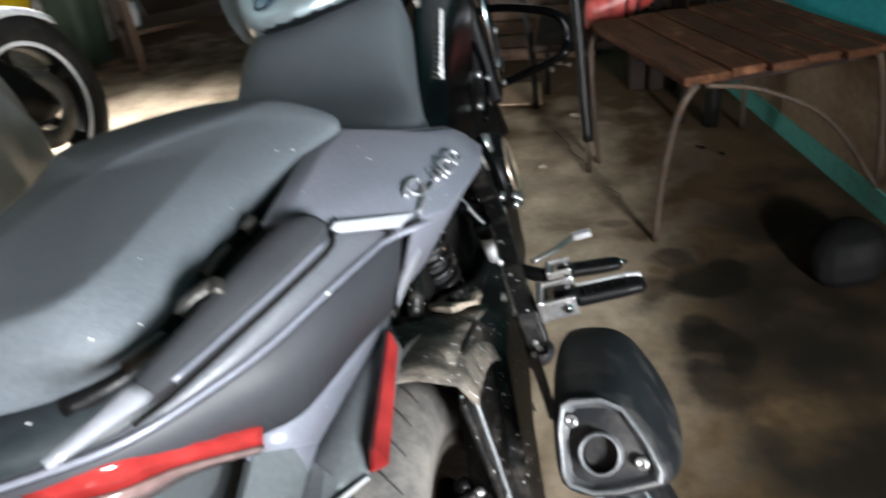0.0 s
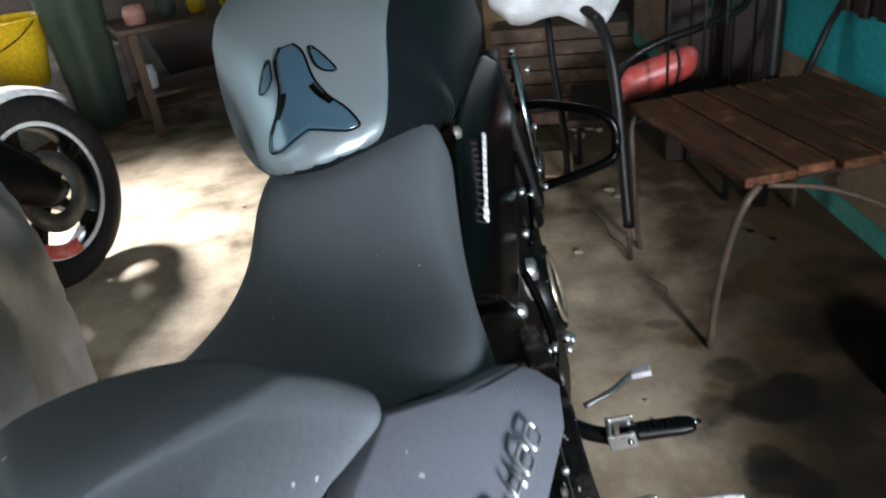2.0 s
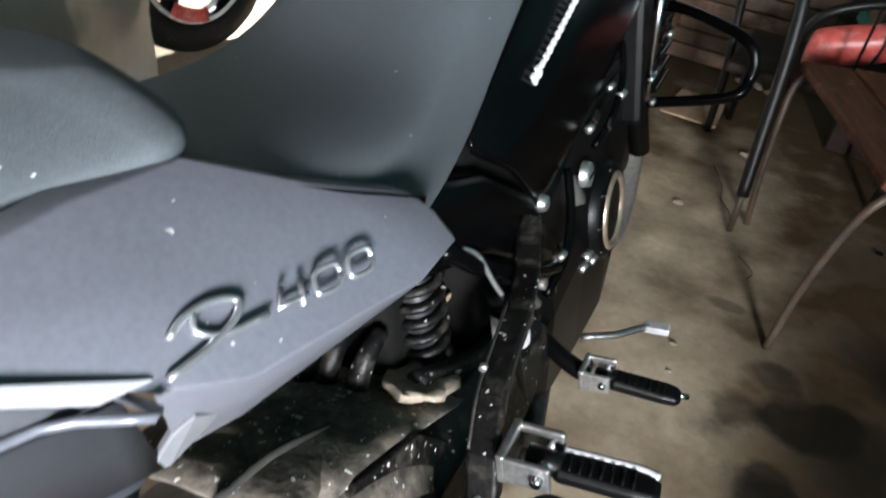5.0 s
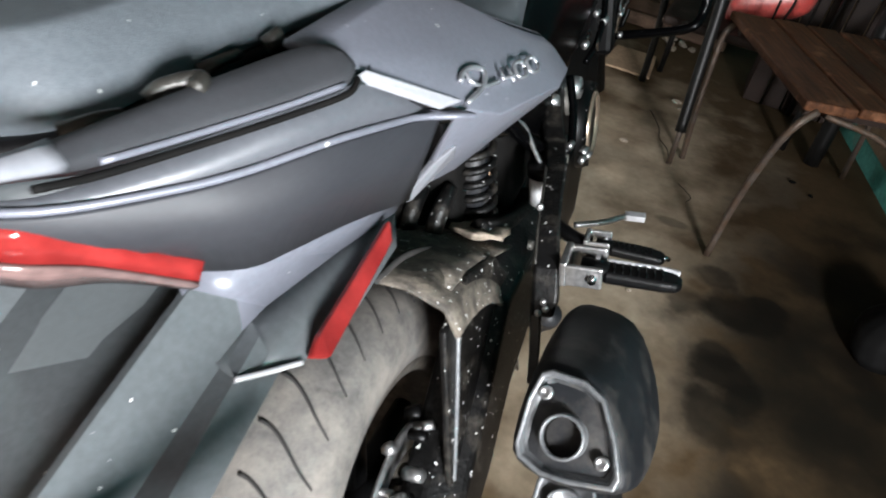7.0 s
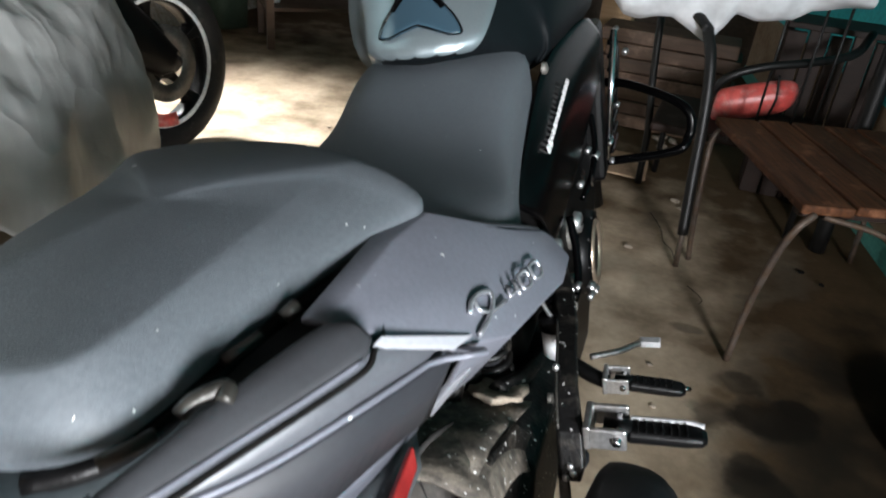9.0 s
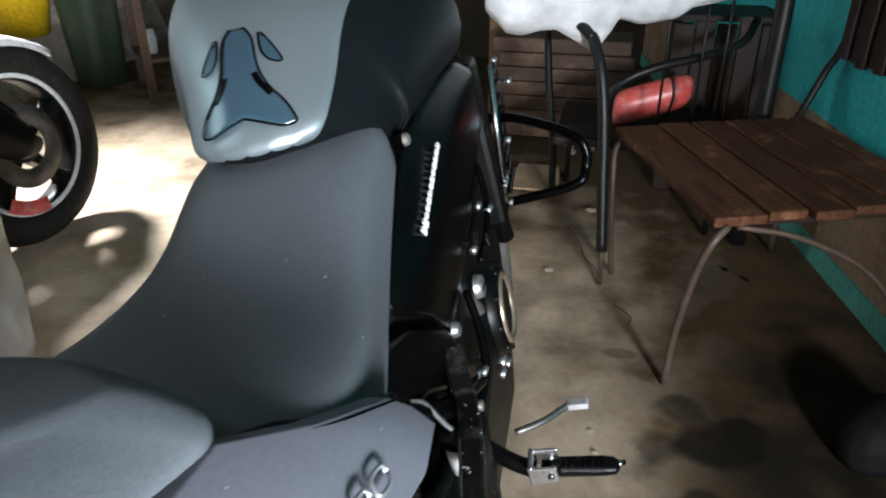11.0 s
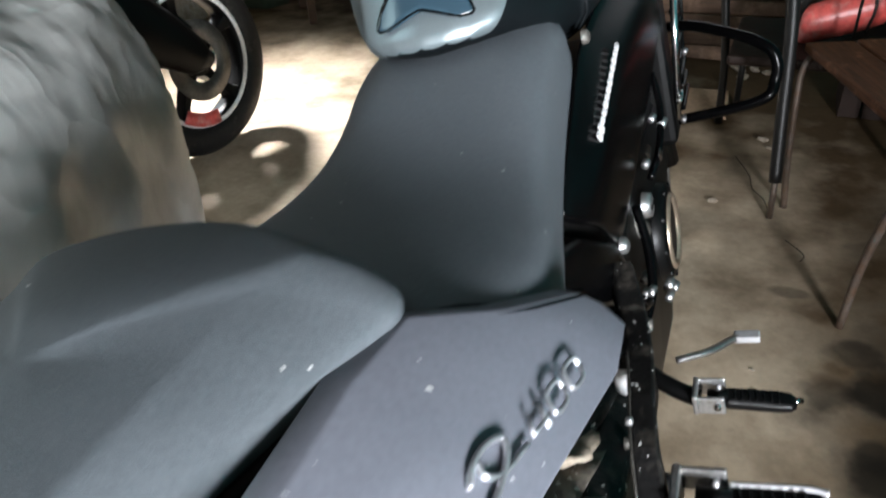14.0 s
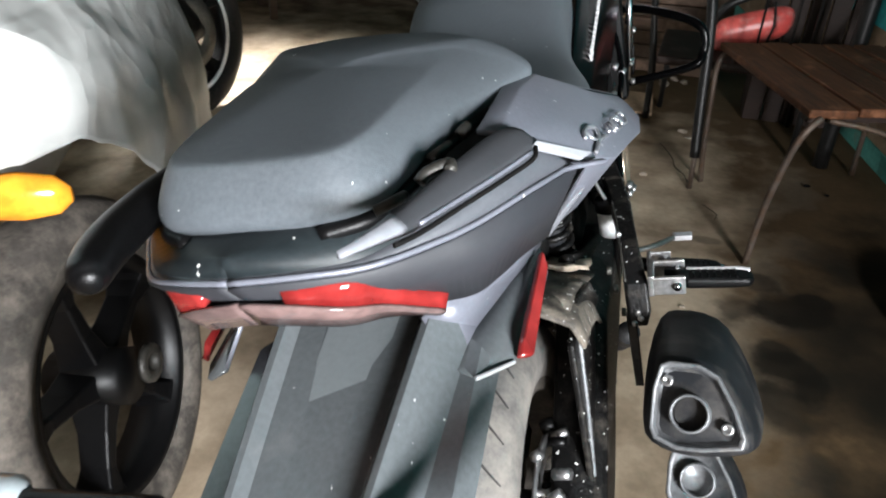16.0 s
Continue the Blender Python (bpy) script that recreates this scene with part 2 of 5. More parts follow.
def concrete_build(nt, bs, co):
    """Brown soaked concrete, paler where pools of light are painted, then oil stains and painted shade over both: (x,
    y, half sizes, depth, soft).
    """
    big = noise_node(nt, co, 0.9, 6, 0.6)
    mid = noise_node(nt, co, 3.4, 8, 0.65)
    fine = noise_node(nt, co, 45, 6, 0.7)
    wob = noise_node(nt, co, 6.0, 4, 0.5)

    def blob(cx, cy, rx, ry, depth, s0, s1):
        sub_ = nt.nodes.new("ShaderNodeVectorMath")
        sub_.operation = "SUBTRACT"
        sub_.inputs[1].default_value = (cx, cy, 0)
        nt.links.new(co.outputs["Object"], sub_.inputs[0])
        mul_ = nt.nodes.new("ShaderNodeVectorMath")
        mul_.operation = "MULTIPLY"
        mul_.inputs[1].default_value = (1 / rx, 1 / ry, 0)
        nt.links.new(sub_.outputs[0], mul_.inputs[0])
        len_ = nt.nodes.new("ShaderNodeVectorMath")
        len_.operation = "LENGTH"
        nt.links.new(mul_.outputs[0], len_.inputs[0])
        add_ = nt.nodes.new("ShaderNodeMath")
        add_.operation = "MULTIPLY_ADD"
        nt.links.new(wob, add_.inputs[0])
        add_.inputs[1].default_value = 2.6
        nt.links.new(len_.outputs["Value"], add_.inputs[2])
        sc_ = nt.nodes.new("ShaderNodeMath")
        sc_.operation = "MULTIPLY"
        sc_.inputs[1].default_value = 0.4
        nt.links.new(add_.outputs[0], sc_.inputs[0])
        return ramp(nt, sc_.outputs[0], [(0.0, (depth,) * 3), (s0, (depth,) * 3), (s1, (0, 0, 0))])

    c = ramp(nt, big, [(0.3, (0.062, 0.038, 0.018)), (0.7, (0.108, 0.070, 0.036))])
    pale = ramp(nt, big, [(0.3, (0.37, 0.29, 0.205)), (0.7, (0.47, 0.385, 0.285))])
    # pools of light by the bike and the yard, painted as paler concrete
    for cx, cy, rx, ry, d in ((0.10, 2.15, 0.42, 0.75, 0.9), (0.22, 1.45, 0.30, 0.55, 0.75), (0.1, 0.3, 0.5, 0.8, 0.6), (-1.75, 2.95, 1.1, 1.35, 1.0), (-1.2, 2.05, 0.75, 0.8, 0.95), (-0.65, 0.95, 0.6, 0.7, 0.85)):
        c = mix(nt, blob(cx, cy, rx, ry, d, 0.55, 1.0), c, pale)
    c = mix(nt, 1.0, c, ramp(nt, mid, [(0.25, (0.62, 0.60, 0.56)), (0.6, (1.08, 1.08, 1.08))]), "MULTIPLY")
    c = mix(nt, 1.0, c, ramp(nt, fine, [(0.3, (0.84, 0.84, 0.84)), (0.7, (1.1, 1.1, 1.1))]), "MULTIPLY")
    # oil soak, broadened on the right to paint in the falloff of light
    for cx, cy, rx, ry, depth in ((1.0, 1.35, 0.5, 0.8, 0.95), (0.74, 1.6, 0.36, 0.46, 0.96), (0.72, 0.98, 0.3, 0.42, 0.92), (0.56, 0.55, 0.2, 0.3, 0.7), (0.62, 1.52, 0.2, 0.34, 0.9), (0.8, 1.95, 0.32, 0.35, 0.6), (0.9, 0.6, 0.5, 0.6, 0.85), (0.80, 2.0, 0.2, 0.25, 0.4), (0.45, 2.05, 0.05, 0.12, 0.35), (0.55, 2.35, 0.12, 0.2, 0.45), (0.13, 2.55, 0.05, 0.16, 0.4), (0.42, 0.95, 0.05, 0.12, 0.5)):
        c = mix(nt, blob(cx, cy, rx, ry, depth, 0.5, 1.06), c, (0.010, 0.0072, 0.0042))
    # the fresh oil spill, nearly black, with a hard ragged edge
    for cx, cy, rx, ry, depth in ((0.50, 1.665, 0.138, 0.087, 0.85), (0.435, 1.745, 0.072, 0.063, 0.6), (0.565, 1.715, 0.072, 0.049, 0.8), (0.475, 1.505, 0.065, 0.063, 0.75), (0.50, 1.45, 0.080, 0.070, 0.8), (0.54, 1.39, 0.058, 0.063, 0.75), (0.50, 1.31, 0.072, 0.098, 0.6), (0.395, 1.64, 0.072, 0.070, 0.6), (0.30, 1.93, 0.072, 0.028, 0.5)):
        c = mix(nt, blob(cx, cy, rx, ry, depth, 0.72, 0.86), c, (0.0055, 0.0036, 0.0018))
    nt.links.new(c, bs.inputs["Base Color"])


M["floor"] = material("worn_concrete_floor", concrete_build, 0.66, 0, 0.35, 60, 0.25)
M["teal"] = material("teal_wall_paint", mottled((0.03, 0.47, 0.5), (0.05, 0.57, 0.58), 3, 60), 0.55, 0, 0.3, 40)
M["tan"] = material("bare_tan_plaster", mottled((0.26, 0.17, 0.10), (0.40, 0.29, 0.19), 4, 40, (0.2, 0.11, 0.05), 0.35), 0.85, 0, 0.5, 50)
M["skirt"] = material("green_skirting_paint", mottled((0.07, 0.33, 0.26), (0.12, 0.42, 0.35), 4, 50, (0.3, 0.24, 0.18), 0.25), 0.6, 0, 0.3, 40)
# ceiling and plain walls: colour kept dark to cut bounced light
M["ceiling"] = material("low_bounce_boards", mottled((0.04, 0.032, 0.026), (0.07, 0.058, 0.05), 2, 40), 0.85)
M["dimwall"] = material("low_bounce_plaster", mottled((0.07, 0.05, 0.037), (0.12, 0.09, 0.068), 3, 40), 0.85, 0, 0.4, 50)


def sheet_build(nt, bs, co):
    # thin film: part of the light behind it shines through; sharp folds where it was crumpled
    a = noise_node(nt, co, 4, 6, 0.6)
    c = ramp(nt, a, [(0.3, (0.40, 0.405, 0.39)), (0.7, (0.62, 0.62, 0.60))])
    nt.links.new(c, bs.inputs["Base Color"])
    bs.inputs["Alpha"].default_value = 0.93
    bend = nt.nodes.new("ShaderNodeTexNoise")
    bend.inputs["Scale"].default_value, bend.inputs["Detail"].default_value = 3.0, 3
    nt.links.new(co.outputs["Object"], bend.inputs["Vector"])
    warp = nt.nodes.new("ShaderNodeVectorMath")
    warp.operation = "MULTIPLY_ADD"
    nt.links.new(bend.outputs["Color"], warp.inputs[0])
    warp.inputs[1].default_value = (0.35, 0.35, 0.35)
    nt.links.new(co.outputs["Object"], warp.inputs[2])
    height = None
    for sc, st in ((3.2, 0.42), (9.0, 0.16)):
        v = nt.nodes.new("ShaderNodeTexVoronoi")
        v.feature = "F1"
        v.inputs["Scale"].default_value = sc
        nt.links.new(warp.outputs[0], v.inputs["Vector"])
        bp = nt.nodes.new("ShaderNodeBump")
        bp.inputs["Strength"].default_value, bp.inputs["Distance"].default_value = st, 0.25 / sc
        nt.links.new(v.outputs["Distance"], bp.inputs["Height"])
        if height:
            nt.links.new(height, bp.inputs["Normal"])
        height = bp.outputs[0]
    nt.links.new(height, bs.inputs["Normal"])
    tr = nt.nodes.new("ShaderNodeBsdfTranslucent")
    nt.links.new(c, tr.inputs["Color"])
    mx = nt.nodes.new("ShaderNodeMixShader")
    mx.inputs[0].default_value = 0.15
    nt.links.new(bs.outputs[0], mx.inputs[1])
    nt.links.new(tr.outputs[0], mx.inputs[2])
    nt.links.new(mx.outputs[0], nt.nodes["Material Output"].inputs["Surface"])


M["sheet"] = material("cloudy_plastic_sheet", sheet_build, 0.4)
# mudguard grey made paler, as if light fell on it
M["litpatch"] = material("painted_light_patch", mottled((0.125, 0.140, 0.146), (0.148, 0.163, 0.168), 6, 200, (0.19, 0.19, 0.19), 0.2, specks=0.77, grain=0.1), 0.35)


# ---- mesh helpers ----
def part(name, bm, mat, parent=None, label="", smooth=True, sub=0, bevel=0.0, thick=0.0):
    """Link a bmesh as one mesh object under a thing or a part."""
    bmesh.ops.recalc_face_normals(bm, faces=bm.faces)
    me = bpy.data.meshes.new(name)
    bm.to_mesh(me)
    bm.free()
    me.materials.append(M[mat])
    if smooth:
        for p in me.polygons:
            p.use_smooth = True
    ob = new(name, me)
    if parent:
        ob.parent = parent
    if thick:
        md = ob.modifiers.new("thick", "SOLIDIFY")
        md.thickness, md.offset = thick, -1
    if bevel:
        md = ob.modifiers.new("bevel", "BEVEL")
        md.width, md.segments, md.limit_method = bevel, 2, "ANGLE"
    if sub:
        md = ob.modifiers.new("sub", "SUBSURF")
        md.levels = md.render_levels = sub
    if label:
        ob["label"] = label
    return ob


def thing(name, m, label, category, group="", kind=""):
    ob = new(name)
    ob.matrix_world = m
    return tagged(ob, label, category, group, kind)


def loft(rings, caps=True, closed=True):
    bm = bmesh.new()
    vs = [[bm.verts.new(p) for p in r] for r in rings]
    n = len(vs[0])
    for a, b in zip(vs, vs[1:]):
        for i in range(n if closed else n - 1):
            j = (i + 1) % n
            bm.faces.new((a[i], a[j], b[j], b[i]))
    if caps and closed:
        bm.faces.new(vs[0])
        bm.faces.new(vs[-1])
    return bm


def oval(y, cx, cz, hw, hh, p=2.5, n=20):
    """A superellipse ring across the bike at y."""
    out = []
    for i in range(n):
        a = 2 * math.pi * i / n
        c, s = math.cos(a), math.sin(a)
        out.append((cx + hw * math.copysign(abs(c) ** (2 / p), c), y, cz + hh * math.copysign(abs(s) ** (2 / p), s)))
    return out


def smooth_line(pts, steps=6):
    """Catmull-Rom through the points."""
    P_ = [Vector(p) for p in pts]
    P_ = [2 * P_[0] - P_[1], *P_, 2 * P_[-1] - P_[-2]]
    out = []
    for a, b, c, d in zip(P_, P_[1:], P_[2:], P_[3:]):
        for k in range(steps):
            t = k / steps
            out.append(0.5 * (2 * b + (c - a) * t + (2 * a - 5 * b + 4 * c - d) * t * t + (3 * b - a - 3 * c + d) * t ** 3))
    return [*out, P_[-2]]


def tube(pts, r, n=10, steps=6, round_=True):
    line = smooth_line(pts, steps) if round_ else [Vector(p) for p in pts]
    rs = r if callable(r) else (lambda t: r)
    rings, up = [], None
    for i, p in enumerate(line):
        d = (line[min(i + 1, len(line) - 1)] - line[max(i - 1, 0)]).normalized()
        up = d.orthogonal().normalized() if up is None else (up - d * up.dot(d)).normalized()
        side = d.cross(up)
        k = rs(i / (len(line) - 1))
        rings.append([p + (up * math.cos(2 * math.pi * j / n) + side * math.sin(2 * math.pi * j / n)) * k for j in range(n)])
    return loft(rings)


def box(x0, y0, z0, x1, y1, z1):
    bm = bmesh.new()
    bmesh.ops.create_cube(bm, size=1, matrix=Matrix.LocRotScale(((x0 + x1) / 2, (y0 + y1) / 2, (z0 + z1) / 2), None, (x1 - x0, y1 - y0, z1 - z0)))
    return bm


def prism(poly, off):
    """A flat polygon in space pushed out by off."""
    bm = bmesh.new()
    a = [bm.verts.new(p) for p in poly]
    b = [bm.verts.new(Vector(p) + Vector(off)) for p in poly]
    bm.faces.new(a)
    bm.faces.new(b)
    for i in range(len(a)):
        j = (i + 1) % len(a)
        bm.faces.new((a[i], a[j], b[j], b[i]))
    return bm


def spun(profile, n=40, m=Matrix()):
    """A profile of (along x, radius) turned round the x axis."""
    rings = [[m @ Vector((x, r * math.cos(2 * math.pi * k / n), r * math.sin(2 * math.pi * k / n))) for x, r in profile] for k in range(n)]
    bm = bmesh.new()
    vs = [[bm.verts.new(p) for p in r] for r in rings]
    q = len(profile)
    for k in range(n):
        a, b = vs[k], vs[(k + 1) % n]
        for i in range(q - 1):
            bm.faces.new((a[i], a[i + 1], b[i + 1], b[i]))
    return bm


def join(*bms):
    out = bmesh.new()
    for b in bms:
        me = bpy.data.meshes.new("tmp")
        b.to_mesh(me)
        b.free()
        out.from_mesh(me)
        bpy.data.meshes.remove(me)
    return out

# ---- room ----
def structure(name, bm, mat, label="", smooth=False, **k):
    return tagged(part(name, bm, mat, None, label, smooth, **k), label, kind="structure")


def ground_z(x, y):
    """The floor is level by the wall and falls gently towards the doorway."""
    return -0.07 * max(0.0, 1.75 - y) if y > -2.9 else -0.33


def grid_floor():
    bm = bmesh.new()
    bmesh.ops.create_grid(bm, x_segments=90, y_segments=90, size=4.5, matrix=Matrix.Translation((-1.8, 1.5, 0)))
    for v in bm.verts:
        v.co.z = ground_z(v.co.x, v.co.y) + 0.003 * (noise.noise(v.co * 0.9) - 0.5) - 0.002
    return bm


structure("floor", grid_floor(), "floor", "worn brown concrete floor with oil stains and painted light and shade", True)

WALL = pose(0.90, 2.35, 0, 0, 0, 11.3)          # right-hand wall: its face is the local y axis


def wall_piece(name, y0, y1, z0, z1, mat, proud, label):
    ob = structure(name, box(0 - proud, y0, z0, 0.15, y1, z1), mat, label)
    ob.matrix_world = WALL
    return ob


for nm, y0, y1, z0, z1 in (("wall_right_upper", -3.05, 3.2, 0.405, 2.6), ("wall_right_corner", -5.2, -4.25, 0.405, 2.6), ("wall_right_under_window", -4.25, -3.05, 0.405, 0.91), ("wall_right_over_window", -4.25, -3.05, 1.45, 2.6)):
    wall_piece(nm, y0, y1, z0, z1, "teal", 0.004, "teal painted upper part of the wall")
wall_piece("wall_right_band", -5.2, 3.2, 0.065, 0.405, "tan", 0.0, "bare tan plaster band of the wall")
wall_piece("baseboard", -5.2, 3.2, -0.4, 0.065, "skirt", 0.006, "faded green painted skirting at the wall's foot")
structure("wall_far", box(-6.2, 5.0, -0.4, 1.2, 5.2, 2.6), "dimwall", "far wall, coloured dark to cut bounce")
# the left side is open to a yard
# unseen wall, placed to block yard light from the bike; opening for the fill
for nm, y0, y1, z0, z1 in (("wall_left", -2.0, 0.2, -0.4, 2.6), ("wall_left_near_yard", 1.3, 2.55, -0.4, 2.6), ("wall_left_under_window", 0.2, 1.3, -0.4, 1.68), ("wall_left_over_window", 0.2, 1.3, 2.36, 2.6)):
    structure(nm, box(-2.5, y0, z0, -2.35, y1, z1), "dimwall", "unseen side wall added to keep yard light off the bike")
structure("wall_left_end", box(-6.3, 2.2, -0.4, -2.503, 2.3, 2.6), "dimwall", "unseen wall beside the yard, added to block its light")
structure("wall_left_header", box(-6.3, 2.2, 2.2, -6.1, 5.2, 2.6), "dimwall", "unseen dark plaster over the yard opening")
structure("wall_back", box(-2.5, -2.0, -0.4, 2.6, -1.85, 2.6), "dimwall", "unseen back wall, coloured dark to cut bounce")
structure("ceiling", box(-6.3, -2.0, 2.6, 2.6, 5.2, 2.7), "ceiling", "unseen ceiling, coloured dark to cut bounce")
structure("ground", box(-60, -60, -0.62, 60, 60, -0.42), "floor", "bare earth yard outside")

# ---- motorcycle ----
BIKE = pose(0.0589, 0.6275, 0.0, 0, -14, 5)
CX = 0.02
bike = thing("motorcycle", BIKE, "dark grey motorcycle leaning on its side stand", "motorcycle")


def flip(pts):
    return [(2 * CX - p[0], *p[1:]) for p in reversed(pts)]


def flipped(bm):
    """The same mesh on the other side of the bike."""
    for v in bm.verts:
        v.co.x = 2 * CX - v.co.x
    return bm


def dome(rows, n=24, bevel=False):
    """Rows of y, left x, right x, bottom z, edge z, crown z: a padded form, square at its foot and domed on top."""
    rings = []
    for y, xl, xr, zb, ze, zt in rows:
        c, h = (xl + xr) / 2, (xr - xl) / 2
        ring = []
        for i in range(n):
            a = 2 * math.pi * i / n
            co, si = math.cos(a), math.sin(a)
            p = 3.0 if bevel else 4.2
            x = c + h * math.copysign(abs(co) ** (2 / p), co)
            k = math.copysign(abs(si) ** (2 / p), si)
            if k >= 0 and bevel:
                u = abs(x - c) / h
                z = ze + (zt - ze) * (1 - max(0.0, (u - 0.46) / 0.54) ** 1.25)
            elif k >= 0:
                z = ze + (zt - ze) * k * (1 - 0.14 * ((x - c) / h) ** 2)
            else:
                z = ze + (ze - zb) * k
            ring.append((x, y, z))
        rings.append(ring)
    return loft(rings)


SEAT_EDGE = [(0.0, -0.229), (0.036, -0.228), (0.068, -0.220), (0.086, -0.202), (0.094, -0.168), (0.100, -0.120), (0.111, -0.065), (0.126, -0.015), (0.142, 0.035), (0.147, 0.062), (0.138, 0.092), (0.108, 0.124), (0.062, 0.147), (0.0, 0.156)]
SEAT_TOP = [(0.0, -0.209), (0.030, -0.208), (0.056, -0.203), (0.070, -0.188), (0.076, -0.158), (0.077, -0.112), (0.078, -0.060), (0.080, -0.012), (0.083, 0.026), (0.084, 0.050), (0.078, 0.078), (0.060, 0.104), (0.034, 0.124), (0.0, 0.132)]


def seat_ring(line, z, grow=0.0, wide=0.0, lift=1.0):
    """A closed ring round the pillion pad from one half outline; the far half is a little fuller and the nose rises."""
    half = [Vector((a * (1 + wide * min(1.0, max(0.0, (b - 0.02) / 0.06))), b if b < 0.045 else 0.045 + (b - 0.045) * 0.66, 0)) for a, b in line]
    right = smooth_line(half, 4)
    ring = [Vector((CX + p.x, p.y, z)) for p in right] + [Vector((CX - (1.03 + 0.05 * min(1.0, max(-1.0, 6 * p.y + 0.3))) * p.x, p.y, z)) for p in reversed(right[1:-1])]
    for p in ring:
        p += Vector((p.x - CX, p.y + 0.04, 0)).normalized() * grow
        p.z += 0.005 * lift * min(1.0, max(0.0, (p.y + 0.02) / 0.12))
    return ring


def mesh_pillion():
    blend = [[(a[0] * (1 - k) + b[0] * k, a[1] * (1 - k) + b[1] * k) for a, b in zip(SEAT_EDGE, SEAT_TOP)] for k in (0.06, 0.3, 0.62, 0.88, 1.0)]
    rings = [seat_ring(SEAT_EDGE, 0.752, -0.014, 0, 0), seat_ring(SEAT_EDGE, 0.762, -0.003, 0, 0), seat_ring(SEAT_EDGE, 0.770, 0, 0, 0)]
    rings += [seat_ring(l, z, 0, 0.2 * k, k) for l, z, k in zip(blend, (0.776, 0.785, 0.7945, 0.7998, 0.8025), (0.1, 0.3, 0.62, 0.88, 1.0))]
    edge_ = seat_ring(SEAT_TOP, 0.8025, 0, 0.2)
    for k in (0.95, 0.8, 0.6, 0.4, 0.18):
        rings.append([Vector((CX + (p.x - CX) * k, -0.04 + (p.y + 0.04) * k, p.z + 0.010 * (1 - k * k))) for p in edge_])
    # the pad's top stands nearly level while the bike leans
    for n_, ring in enumerate(rings):
        w = min(1.0, max(0.0, (n_ - 2) / 5))
        for p in ring:
            p.z += 0.085 * w * max(0.0, CX + 0.085 - p.x) * min(1.0, max(0.3, (p.y + 0.26) / 0.2))
    return loft(rings)


part("pillion_seat", mesh_pillion(), "vinyl", bike, "grey textured vinyl pillion seat pad", sub=1)


def mesh_rider():
    return dome([(0.06, -0.14, 0.18, 0.66, 0.70, 0.752), (0.09, -0.160, 0.205, 0.64, 0.695, 0.752), (0.16, -0.158, 0.212, 0.63, 0.69, 0.745), (0.25, -0.126, 0.192, 0.62, 0.675, 0.738), (0.34, -0.098, 0.168, 0.61, 0.665, 0.742),
                 (0.42, -0.090, 0.154, 0.615, 0.68, 0.765), (0.49, -0.098, 0.147, 0.64, 0.705, 0.790), (0.56, -0.108, 0.145, 0.66, 0.725, 0.80), (0.66, -0.11, 0.143, 0.68, 0.74, 0.80)], 28)


part("rider_seat", mesh_rider(), "vinyl", bike, "grey textured vinyl rider seat", sub=2)


def mesh_tank():
    # half sections: y, crown z, crease x and z, waist x and z, foot x and z
    secs = [(0.455, 0.798, 0.075, 0.795, 0.10, 0.785, 0.10, 0.74), (0.50, 0.838, 0.088, 0.83, 0.122, 0.79, 0.122, 0.73), (0.56, 0.890, 0.097, 0.868, 0.138, 0.80, 0.135, 0.72),
            (0.64, 0.945, 0.107, 0.905, 0.150, 0.82, 0.143, 0.71), (0.74, 0.995, 0.125, 0.945, 0.165, 0.84, 0.150, 0.70), (0.88, 1.03, 0.142, 0.972, 0.185, 0.85, 0.155, 0.70),
            (1.02, 1.03, 0.145, 0.97, 0.19, 0.84, 0.15, 0.70), (1.14, 1.0, 0.13, 0.94, 0.17, 0.82, 0.13, 0.70), (1.2, 0.95, 0.10, 0.90, 0.12, 0.80, 0.10, 0.72)]
    rings = []
    for y, zt, xc, zc, xw, zw, xf, zf in secs:
        lift = 0.035 if y < 0.6 else 0.0
        grow = 1.0 + 0.22 * min(1.0, max(0.0, (y - 0.5) / 0.2))
        half = [(CX + xf, y + lift * 4, zf), (CX + xw, y + lift * 3, zw), (CX + xc, y + lift * 0.9, zc), (CX + xc * 0.8, y + lift * 0.6, zc + (zt - zc) * 0.36), (CX + xc * 0.45, y + lift * 0.2, zt - (zt - zc) * 0.18)]
        other = [(CX - (x - CX) * grow, yy, z + 0.012 * (grow - 1) / 0.22) for x, yy, z in reversed(half)]
        rings.append([(x - 0.22 * max(0.0, z - 0.84), yy, z) for x, yy, z in half + [(CX, y, zt)] + other])
    bm = loft(rings)
    layer = bm.edges.layers.float.new("crease_edge")
    n = len(rings[0])
    bm.verts.ensure_lookup_table()
    for k in range(len(rings) - 1):
        for i in (2, n - 3):
            e = bm.edges.get((bm.verts[k * n + i], bm.verts[(k + 1) * n + i]))
            if e:
                e[layer] = 0.4
    return bm


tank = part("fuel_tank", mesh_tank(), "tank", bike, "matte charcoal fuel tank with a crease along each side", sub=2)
tank.data.materials.append(M["tankshade"])
# faces below the right crease get the shade in their colour
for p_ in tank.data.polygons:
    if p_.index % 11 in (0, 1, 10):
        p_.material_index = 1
PAD0, PADU = Vector((CX + 0.004, 0.486, 0.834)), Vector((0, 0.125, 0.098)).normalized()


def pad_mesh(outline):
    """A flat outline of (across, up) on the sloping back of the tank, cut fine enough to bend with it."""
    bm = bmesh.new()
    bm.faces.new([bm.verts.new(PAD0 + Vector((a - 0.17 * b, 0, 0)) + PADU * b) for a, b in outline])
    bmesh.ops.triangulate(bm, faces=bm.faces)
    bmesh.ops.subdivide_edges(bm, edges=bm.edges, cuts=5, use_grid_fill=True)
    return bm


